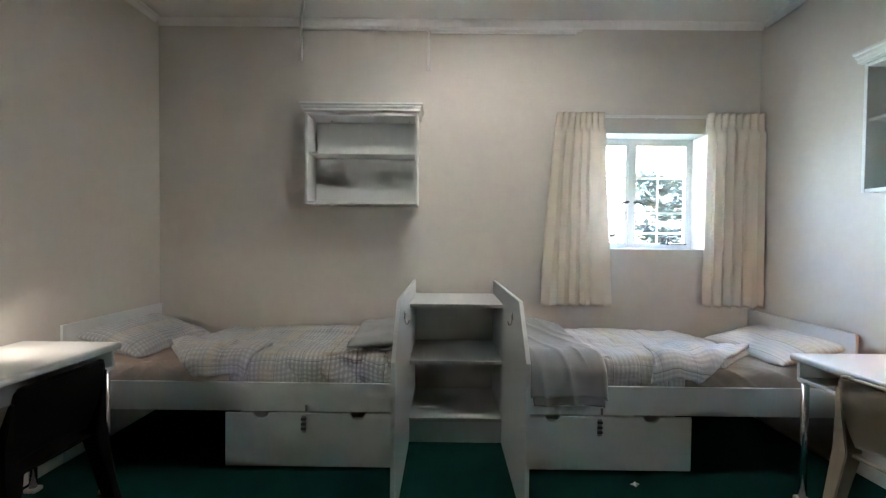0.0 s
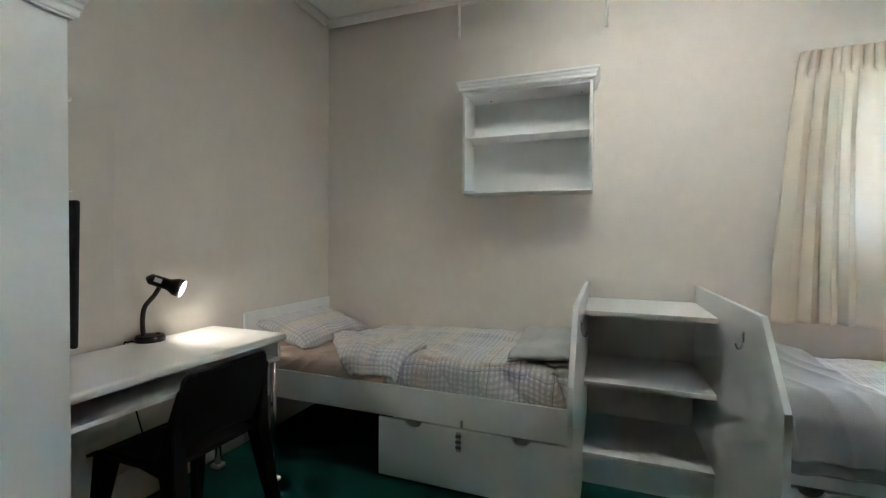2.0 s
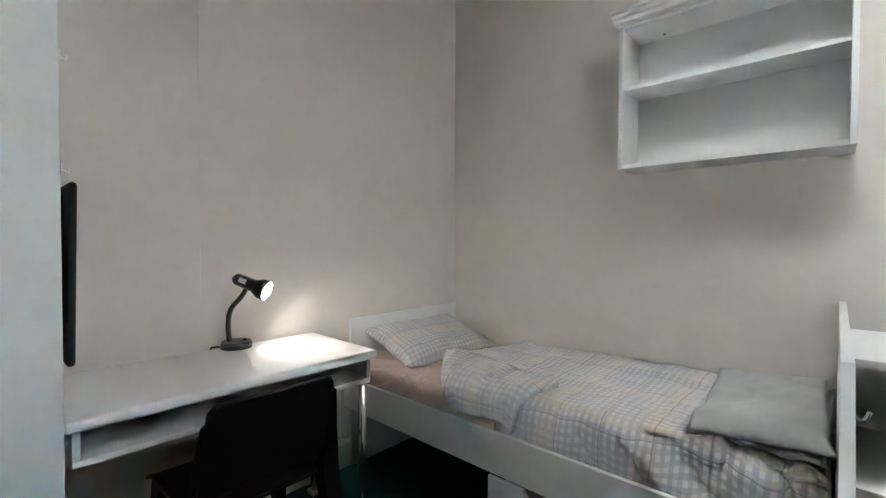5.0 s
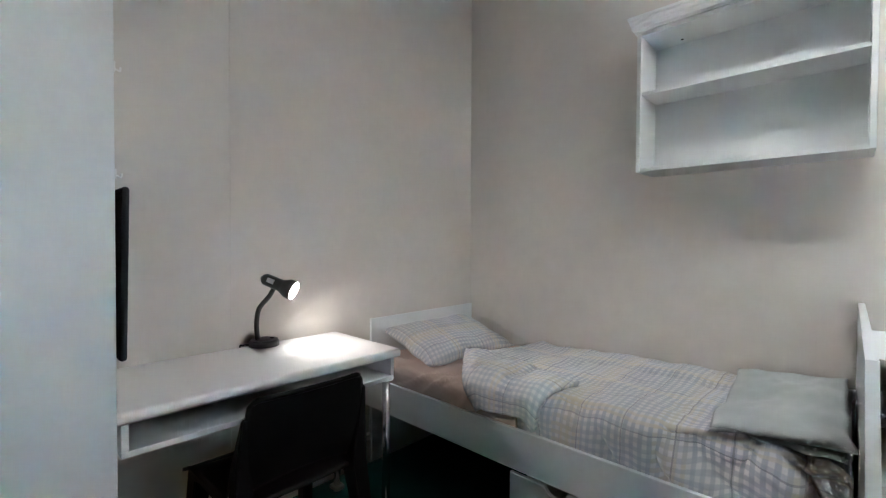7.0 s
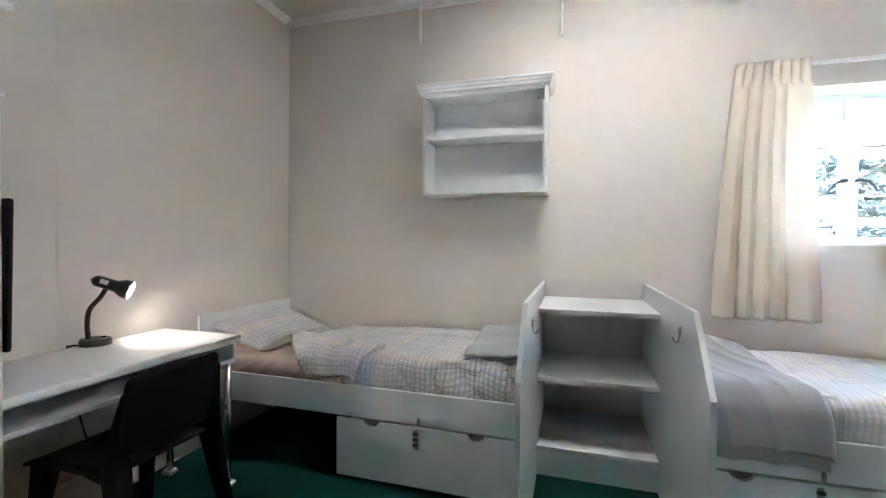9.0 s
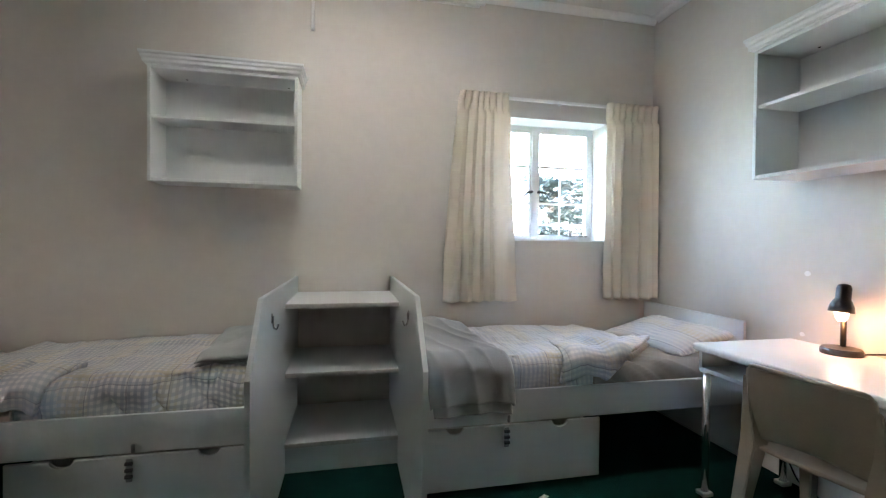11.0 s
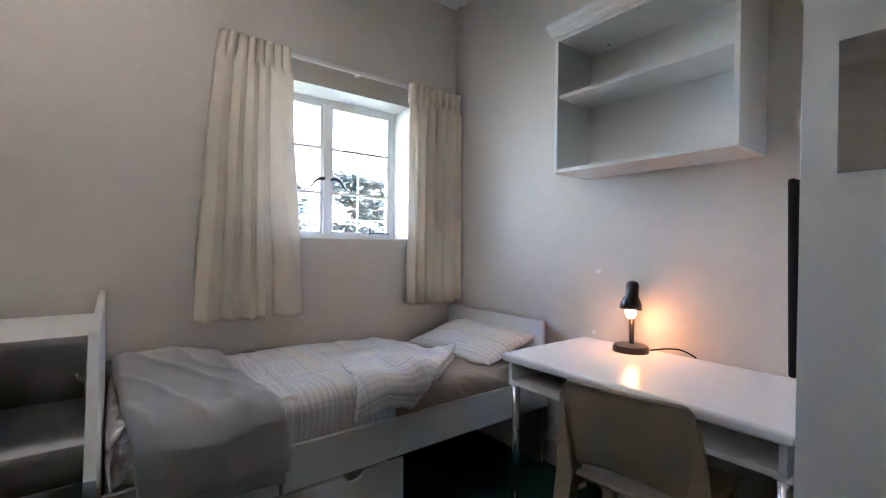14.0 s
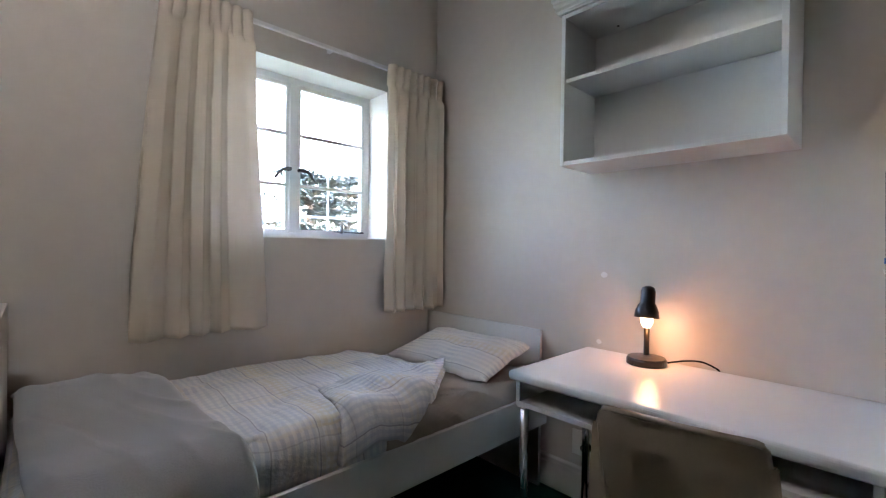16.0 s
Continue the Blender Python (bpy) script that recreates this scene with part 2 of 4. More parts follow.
def cloth(name, fn, nu, nv, mat, parent, label, thick):
    """A sheet fn(a, b) -> place and uv in metres, a and b from 0 to 1, with its thickness."""
    bm = bmesh.new()
    lay = bm.loops.layers.uv.new("UVMap")
    rows, uvs = [], {}
    for i in range(nu + 1):
        row = []
        for j in range(nv + 1):
            x, y, z, u, v = fn(i / nu, j / nv)
            w = bm.verts.new((x, y, z))
            uvs[w] = (u, v)
            row.append(w)
        rows.append(row)
    for r, s in zip(rows, rows[1:]):
        for j in range(nv):
            f = bm.faces.new((r[j], s[j], s[j + 1], r[j + 1]))
            for lp in f.loops:
                lp[lay].uv = uvs[lp.vert]
    ob = part(name, bm, mat, parent, label, True)
    mod = ob.modifiers.new("thickness", "SOLIDIFY")
    mod.thickness, mod.offset = thick, 0.0
    return ob


def wobble(x, y, z=0.0):
    return noise.noise(Vector((x, y, z)))


# ---- the room ----
floor = solid("floor", box(WL - 0.2, WR + 0.2, WF - 0.2, WB + 0.3, -0.12, 0), CARPET, "dark green short pile carpet floor", "floor", "structure")
ceiling = solid("ceiling", box(WL - 0.2, WR + 0.2, WF - 0.2, WB + 0.3, CEIL, CEIL + 0.12), CEILING, "white painted plain ceiling", "ceiling", "structure")
solid("wall_left", box(WL - 0.2, WL, WF, WB, 0, CEIL), WALL, "beige painted plaster side wall", "wall", "structure")
solid("wall_right", box(WR, WR + 0.2, WF, WB, 0, CEIL), WALL, "beige painted plaster side wall beside the window", "wall", "structure")
# Unseen wall at an assumed distance, added to shut out stray light.
solid("wall_behind", box(WL - 0.2, WR + 0.2, WF - 0.2, WF, 0, CEIL), WALL, "beige painted plaster wall added unseen behind the walk to close the room", "wall", "structure")
solid("wall_pier", box(WL, WL + 0.022, 0.2, 1.752, 0, CEIL, bevel=0.004), WALL, "shallow beige painted pier on the wall", "wall", "structure")
wb = bmesh.new()
Y1 = WB + 0.26
add_box(wb, WL - 0.2, WX0, WB, Y1, 0, CEIL)
add_box(wb, WX1, WR + 0.2, WB, Y1, 0, CEIL)
add_box(wb, WX0, WX1, WB, Y1, 0, WZ0)
add_box(wb, WX0, WX1, WB, Y1, WZ1, CEIL)
bmesh.ops.remove_doubles(wb, verts=wb.verts, dist=1e-5)
solid("wall_window", wb, WALL, "beige painted plaster wall with a window opening", "wall", "structure")


def moulding(name, label, outline, a, b, wall):
    """A strip of constant outline (out from the wall, height) along a wall from a to b."""
    if wall == "left":
        pts = [(WL + o, z) for o, z in outline]
        return solid(name, prism(pts, "y", a, b), TRIM, label, "trim", "structure")
    if wall == "right":
        pts = [(WR - o, z) for o, z in outline]
        return solid(name, prism(pts, "y", a, b), TRIM, label, "trim", "structure")
    pts = [(WB - o, z) for o, z in outline]
    return solid(name, prism(pts, "x", a, b), TRIM, label, "trim", "structure")


COVE = [(0, CEIL - 0.045), (0.008, CEIL - 0.045), (0.014, CEIL - 0.036), (0.030, CEIL - 0.018), (0.045, CEIL - 0.010), (0.050, CEIL), (0, CEIL)]
SKIRT = [(0, 0), (0.016, 0), (0.016, 0.125), (0.011, 0.135), (0.011, 0.150), (0.005, 0.160), (0, 0.160)]
moulding("cornice", "white narrow plaster cornice", COVE, WL, WR, "window")
moulding("cornice", "white narrow plaster cornice", COVE, WF, WB - 0.05, "left")
moulding("cornice", "white narrow plaster cornice", COVE, WF, WB - 0.05, "right")
moulding("baseboard", "white moulded skirting board", SKIRT, WL + 0.016, WR - 0.016, "window")
moulding("baseboard", "white moulded skirting board", SKIRT, 1.752, WB - 0.002, "left")
moulding("baseboard", "white moulded skirting board", SKIRT, WF, WB - 0.002, "right")

# ---- window ----
win = thing("window_1", (1.5, FRAME_Y, WZ0), "white steel casement window with small panes", "window", kind="structure")
fy0, fy1 = FRAME_Y - 0.02, FRAME_Y + 0.02
MULL0, MULL1 = 1.476, 1.522
fr = bmesh.new()
add_box(fr, WX0, WX0 + 0.03, fy0, fy1, WZ0, WZ1)
add_box(fr, WX1 - 0.03, WX1, fy0, fy1, WZ0, WZ1)
add_box(fr, WX0 + 0.03, WX1 - 0.03, fy0, fy1, WZ0, WZ0 + 0.03)
add_box(fr, WX0 + 0.03, WX1 - 0.03, fy0, fy1, WZ1 - 0.03, WZ1)
part("window_frame", fr, TRIM, win)
part("mullion", box(MULL0, MULL1, fy0 - 0.004, fy1, WZ0 + 0.03, WZ1 - 0.03, bevel=0.004), TRIM, win)
for x0, x1 in ((WX0 + 0.03, MULL0), (MULL1, WX1 - 0.03)):
    sash = bmesh.new()
    z0, z1 = WZ0 + 0.03, WZ1 - 0.03
    add_box(sash, x0, x0 + 0.02, fy0 + 0.004, fy1 - 0.004, z0, z1)
    add_box(sash, x1 - 0.02, x1, fy0 + 0.004, fy1 - 0.004, z0, z1)
    add_box(sash, x0 + 0.02, x1 - 0.02, fy0 + 0.004, fy1 - 0.004, z0, z0 + 0.02)
    add_box(sash, x0 + 0.02, x1 - 0.02, fy0 + 0.004, fy1 - 0.004, z1 - 0.02, z1)
    s = part("casement", sash, TRIM, win)
    for z in (1.54, 1.822):
        part("glazing_bar", box(x0 + 0.02, x1 - 0.02, fy0 + 0.006, fy1 - 0.006, z - 0.008, z + 0.008), TRIM, s)
    for a, b in ((z0 + 0.02, 1.532), (1.548, 1.814), (1.83, z1 - 0.02)):
        pane = part("pane", box(x0 + 0.02, x1 - 0.02, FRAME_Y - 0.002, FRAME_Y + 0.002, a, b), GLASS, s)
        pane.visible_shadow = False
    part("burglar_bar", tube([(x0, FRAME_Y + 0.035, 1.375), (x1, FRAME_Y + 0.035, 1.375)], 0.007, 8), TRIM, win, "thin white burglar bar")
    xm = (x0 + x1) / 2
    part("burglar_bar", tube([(xm, FRAME_Y + 0.035, z0), (xm, FRAME_Y + 0.035, 1.86)], 0.006, 8), TRIM, win, "thin white burglar bar")
for sx, x in ((-1, MULL0 - 0.008), (1, MULL1 + 0.008)):
    h = tube(bend([(x, fy0 - 0.004, 1.622), (x, fy0 - 0.03, 1.624), (x + sx * 0.045, fy0 - 0.034, 1.612), (x + sx * 0.085, fy0 - 0.03, 1.565)], 6), [0.010] * 12 + [0.0075] * 7, 8)
    part("handle", h, DARK_STEEL, win, "dark metal window handle", True)
stay = tube([(1.74, fy0 - 0.012, 1.292), (1.95, fy0 - 0.012, 1.288)], 0.005, 8)
tube([(1.80, fy0 - 0.012, 1.28), (1.80, fy0 - 0.012, 1.335)], [0.012, 0.006], 8, stay)
part("stay", stay, DARK_STEEL, win, "dark metal window stay")
part("window_sill", box(WX0, WX1, WB - 0.004, fy0, WZ0, WZ0 + 0.006), TRIM, win)

rail = thing("curtain_rail", (1.6, WB - 0.04, 2.24), "white metal curtain track above the window", "curtain rail")
part("track", box(0.86, 2.34, WB - 0.062, WB - 0.044, 2.232, 2.254, bevel=0.003), TRIM, rail)
for x in (0.95, 1.6, 2.25):
    part("bracket", box(x - 0.01, x + 0.01, WB - 0.044, WB, 2.236, 2.262, bevel=0.002), TRIM, rail)


def curtain(top, bottom, pleats, seed, label):
    ob = thing("curtain", ((top[0] + top[1]) / 2, WB - 0.07, 0.82), label, "curtain", "curtains at the window")

    def fn(a, b):
        z = 2.258 - b * 1.438
        t = b ** 0.8
        head = max(0.0, min(1.0, (0.085 - b) / 0.02))          # the stiff band at the top
        fade = min(1, max(0, (b - 0.06) / 0.25))
        ph = a * pleats + 0.95 * wobble(a * 2.3, seed) + 0.22 * b * wobble(a * 2.4, b * 1.2, seed)
        f = abs(math.sin(math.pi * ph))
        size = 0.62 + 0.9 * wobble(math.floor(ph) * 1.7, seed + 4)
        deep = (0.026 + 0.044 * fade) * max(0.18, min(1.15, size + 0.25 * wobble(a * 3, b * 1.6, seed + 8)))
        x = (top[0] + (top[1] - top[0]) * a) * (1 - t) + (bottom[0] + (bottom[1] - bottom[0]) * a) * t
        x += 0.012 * math.sin(2 * math.pi * ph) * fade
        body = deep * (1 - f ** 0.55) + 0.014 * wobble(a * 4, b * 1.1, seed + 5) * fade
        tuck = abs(math.sin(math.pi * (a * 8 + 0.35 * wobble(a * 4, seed + 2)))) ** 0.5
        band = 0.032 * (1 - tuck) - 0.010 * max(0, (0.03 - b) / 0.03)
        neck = 0.014 * math.exp(-((b - 0.080) / 0.012) ** 2)
        y = WB - 0.100 + head * band + (1 - head) * body + neck
        z += 0.007 * wobble(a * 6, seed + 9) * (b + 0.5 * head) + 0.008 * (1 - f) * b
        return min(x, WR - 0.006), min(y, WB - 0.012), z, a, b
    cloth("drape", fn, 170, 64, CURTAIN, ob, "", 0.004)

    return ob


curtain((0.832, 1.175), (0.722, 1.265), 5.2, 2.0, "cream cotton curtain with pinch pleats, drawn open")
curtain((1.940, 2.362), (1.945, 2.376), 5.6, 7.0, "cream cotton curtain hanging in the corner, drawn open")

# ---- conduit on the wall and ceiling ----
trunk = thing("cable_trunking", (0, WB, 2.9), "white painted cable trunking below the cornice", "trunking")
part("channel", box(-1.10, 1.02, WB - 0.026, WB - 0.001, 2.886, 2.908, bevel=0.003), TRIM, trunk)
part("channel", box(-0.12, 0.98, WB - 0.020, WB - 0.001, 2.868, 2.8845, bevel=0.003), TRIM, trunk)
part("conduit", tube([(-0.135, WB - 0.012, 2.885), (-0.135, WB - 0.012, 2.60), (-0.135, WB - 0.012, 2.585)], [0.010, 0.010, 0.013], 10), TRIM, trunk)
cond = thing("conduit_pipe", (-1.1, WB, 2.7), "white painted conduit bent from ceiling to wall", "conduit")
part("pipe", tube(bend([(-0.42, 2.30, CEIL - 0.012), (-0.83, 2.75, CEIL - 0.012), (-1.06, 3.24, CEIL - 0.016), (-1.095, 3.325, 2.89), (-1.10, WB - 0.014, 2.80), (-1.10, WB - 0.012, 2.655)], 6), 0.010, 10), TRIM, cond, smooth=True)

# ---- ceiling lamp above the middle of the room ----
cl = thing("ceiling_light", (0.22, 2.31, CEIL), "white batten ceiling light with a lit narrow diffuser", "ceiling light")
part("housing", box(-0.40, 0.84, 2.255, 2.365, CEIL - 0.085, CEIL, bevel=0.006), TRIM, cl)
part("diffuser", box(-0.38, 0.82, 2.263, 2.357, CEIL - 0.099, CEIL - 0.0855, bevel=0.004), TUBE, cl, "lit narrow opal diffuser")
for x in (-0.407, 0.847):
    part("end_cap", box(x - 0.006, x + 0.006, 2.252, 2.368, CEIL - 0.1, CEIL, bevel=0.003), WHITE_PLASTIC, cl)

# ---- wall shelves ----
CROWN = [(0.0, 0.0), (0.010, 0.0), (0.011, 0.004), (0.018, 0.007), (0.020, 0.012), (0.020, 0.024), (0.022, 0.029), (0.026, 0.032), (0.027, 0.038), (0.027, 0.046), (0.031, 0.051), (0.034, 0.054), (0.034, 0.066), (0.0, 0.066)]


def crown(x0, x1, y0, z, parent, back):
    """A cornice of stepped outline round three sides of a box whose front is at y0 and back at back."""
    bm = bmesh.new()
    loops = []
    for o, h in CROWN:
        loops.append([bm.verts.new(p) for p in ((x0 - o, back, z + h), (x0 - o, y0 - o, z + h), (x1 + o, y0 - o, z + h), (x1 + o, back, z + h))])
    for a, b in zip(loops, loops[1:]):
        for i in range(3):
            bm.faces.new((a[i], a[i + 1], b[i + 1], b[i]))
    bm.faces.new(loops[-1])
    part("cornice", bm, BOARD, parent, "stepped white cornice moulding")


def wall_shelf(x0, x1, depth, z0, z1, mid, label):
    """An open box shelf whose back is on y = 0, looking to -y."""
    ob = thing("wall_shelf", ((x0 + x1) / 2, 0, z0), label, "shelf", "wall shelves")
    t, f = 0.018, -depth
    part("side_panel", box(x0, x0 + t, f, 0, z0, z1, bevel=0.0015), BOARD, ob)
    part("side_panel", box(x1 - t, x1, f, 0, z0, z1, bevel=0.0015), BOARD, ob)
    part("bottom_panel", box(x0 + t, x1 - t, f + 0.002, 0, z0, z0 + t, bevel=0.0015), BOARD, ob)
    part("top_panel", box(x0 + t, x1 - t, f + 0.002, 0, z1 - t, z1, bevel=0.0015), BOARD, ob)
    part("shelf", box(x0 + t, x1 - t, f + 0.012, -0.012, mid - 0.008, mid + 0.008, bevel=0.0015), BOARD, ob)
    part("back_panel", box(x0 + t, x1 - t, -0.010, -0.002, z0 + t, z1 - t), BOARD, ob)
    for x in (x0 + 0.148, x1 - 0.072):
        part("screw_hole", tube([(x, -0.060, z1 - t), (x, -0.060, z1 - t - 0.002)], 0.006, 8), HOLE, ob, "dark screw hole")
    for x in (x0 + 0.10, x1 - 0.06):
        part("screw_hole", tube([(x, f + 0.03, z0 + t), (x, f + 0.03, z0 + t + 0.002)], 0.005, 8), HOLE, ob, "dark screw hole")
    crown(x0, x1, f, z1 + 0.0005, ob, -0.001)
    return ob


ws = wall_shelf(-0.40, 0.40, 0.222, 1.556, 2.203, 1.920, "white open two-tier wall shelf with cornice, empty")
ws.location = (-0.601, WB, 1.556)
wr = wall_shelf(-0.388, 0.388, 0.277, 1.556, 2.203, 1.920, "white open wall shelf with cornice above a desk, empty")
wr.matrix_basis = pose(WR, 1.870, 1.566, 0, 0, -90)

# ---- stepped shelf unit between the beds ----
su = thing("shelf_unit", (0.08, 2.8, 0), "white low shelf unit with sloped side panels, empty", "shelf unit")
OUT = [(3.357, 0.0), (3.357, 0.998), (2.212, 1.003), (1.992, 0.75), (1.992, 0.0)]
for x0, x1 in ((-0.236, -0.216), (0.377, 0.397)):
    p = part("side_panel", prism(OUT, "x", x0, x1, bevel=0.0015), BOARD, su)
for z in (0.165, 0.535, 0.898):
    sh = part("shelf", box(-0.216, 0.377, 2.792, 3.35, z - 0.024, z, bevel=0.0015), BOARD, su)
    part("front_edge", box(-0.215, 0.376, 2.788, 2.7915, z - 0.023, z - 0.001), BOARD_EDGE, sh, "worn chipped edge strip")
part("plinth", box(-0.2155, 0.3765, 2.81, 2.828, 0, 0.141), BOARD, su)


def coat_hook(x, s):
    """A J hook screwed to a panel, sticking out to the side s."""
    ob = thing("coat_hook", (x, 2.39, 0.87), "small chrome J-shaped coat hook on a panel", "hook", "hooks on the shelf unit")
    part("plate", box(min(x, x + s * 0.004), max(x, x + s * 0.004), 2.381, 2.399, 0.875, 0.915, bevel=0.0015), CHROME, ob)
    part("hook", tube(bend([(x + s * 0.006, 2.39, 0.905), (x + s * 0.007, 2.39, 0.865), (x + s * 0.012, 2.39, 0.850), (x + s * 0.022, 2.39, 0.850), (x + s * 0.029, 2.39, 0.868)], 6), 0.004, 8), CHROME, ob, smooth=True)


coat_hook(-0.216, 1)
coat_hook(0.377, -1)

# ---- beds ----


def notch_front(x0, x1, z0, z1, y0, y1, cuts, r):
    """A drawer front with half-round finger notches in its top edge."""
    pts = [(x0, z0), (x1, z0), (x1, z1)]
    for c in sorted(cuts, reverse=True):
        pts += [(c + r * math.cos(a), z1 - r * 0.75 * math.sin(a)) for a in (math.pi * k / 10 for k in range(11))]
    pts.append((x0, z1))
    return prism(pts, "y", y0, y1, bevel=0.002)


def profile(w, z, r, front):
    """Across the bed from the wall: flat, round over the edge, then down. Gives y and z."""
    flat = 3.315 - front - r
    if w < flat:
        return 3.315 - w, z
    arc = w - flat
    if arc < r * math.pi / 2:
        t = arc / r
        return front + r - r * math.sin(t), z - r + r * math.cos(t)
    return front, z - r - (arc - r * math.pi / 2)


def bed(m, head_label, sheet, duvet_mat, drawer, cuts, lock):
    """A single bed with its head at the left wall; m maps its length to the room."""
    a, b = sorted((m(-2.170), m(-0.2375)))
    hx = sorted((m(-2.1885), m(-2.1705)))
    ob = thing("bed", ((a + b) / 2, 2.9, 0), head_label, "bed", "single beds")
    part("headboard", box(hx[0], hx[1], 2.492, 3.356, 0.0, 0.796, bevel=0.002), BOARD, ob)
    part("side_rail", box(a, b, 2.446, 2.464, 0.337, 0.497, bevel=0.002), BOARD, ob)
    part("side_rail", box(a, b, 3.325, 3.343, 0.337, 0.497, bevel=0.002), BOARD, ob)
    part("bed_base", box(a + 0.004, b - 0.004, 2.466, 3.323, 0.38, 0.396), BOARD_EDGE, ob, "plain board under the mattress")
    mt = thing("mattress", ((a + b) / 2, 2.9, 0.397), "mattress in a tightly fitted " + ("dusty pink sheet" if sheet is SHEET_PINK else "taupe sheet"), "mattress")
    mb = box(a + 0.010, b - 0.010, 2.545, 3.32, 0.397, 0.572, bevel=0.045, segs=5)
    part("fitted_sheet", mb, sheet, mt, smooth=True)

    def slack(p, q):
        """The slack head end of the sheet, pulled into creases down to the rail."""
        x, w = -2.158 + 0.96 * p, 0.03 + 0.93 * q
        run = 7 * x + 9 * w + 1.5 * wobble(x * 2, w * 2, lock)
        ridge = (1 - abs(wobble(run, 1.1 * x - 2 * w, lock))) ** 6
        y, z = profile(w, 0.578 + 0.020 * ridge * (0.3 + w) + 0.006 * wobble(x * 4, w * 4, lock + 2), 0.06, 2.468)
        return m(x), y - (0.010 * ridge if w > 0.8 else 0), z, x, w
    cloth("top_sheet", slack, 90, 60, sheet, mt, "slack creased sheet at the head end", 0.004)
    d0, d1 = drawer
    dr = thing("underbed_drawer", ((d0 + d1) / 2, 2.6, 0.012), "white under-bed drawer with two half-round finger notches", "drawer", "under-bed drawers")
    part("front_panel", notch_front(d0, d1, 0.028, 0.327, 2.440, 2.458, cuts, 0.044), BOARD, dr)
    bx = bmesh.new()
    add_box(bx, d0 + 0.02, d0 + 0.034, 2.458, 3.10, 0.03, 0.28)
    add_box(bx, d1 - 0.034, d1 - 0.02, 2.458, 3.10, 0.03, 0.28)
    add_box(bx, d0 + 0.034, d1 - 0.034, 3.086, 3.10, 0.03, 0.28)
    add_box(bx, d0 + 0.034, d1 - 0.034, 2.458, 3.086, 0.03, 0.042)
    part("drawer_box", bx, BOARD_EDGE, dr, "plain board drawer box")
    for x in (d0 + 0.08, d1 - 0.08):
        part("castor", tube([(x - 0.01, 2.53, 0.015), (x + 0.01, 2.53, 0.015)], 0.015, 10), DARK_STEEL, dr)
    hs = thing("hasp_lock", (lock, 2.438, 0.28), "dull steel hasp and staple on the drawer front", "lock", "drawer hasps")
    part("staple", box(lock + 0.006, lock + 0.018, 2.434, 2.446, 0.342, 0.376, bevel=0.002), STEEL, hs)
    part("strap", box(lock - 0.012, lock + 0.012, 2.432, 2.4395, 0.222, 0.318, bevel=0.003), STEEL, hs)
    for z in (0.245, 0.272, 0.300):
        part("knuckle", tube([(lock - 0.013, 2.431, z), (lock + 0.013, 2.431, z)], 0.008, 10), DARK_STEEL, hs)
    return ob


def left(x):
    return x


def right(x):
    return 0.161 - x


bed(left, "white board single bed with headboard, bedding turned back", SHEET_PINK, DUVET, (-1.217, -0.240), (-1.02, -0.475), -0.775)
bed(right, "white board single bed below the window, bedding turned back", SHEET_TAUPE, DUVET_PALE, (0.401, 1.388), (0.615, 1.165), 0.875)

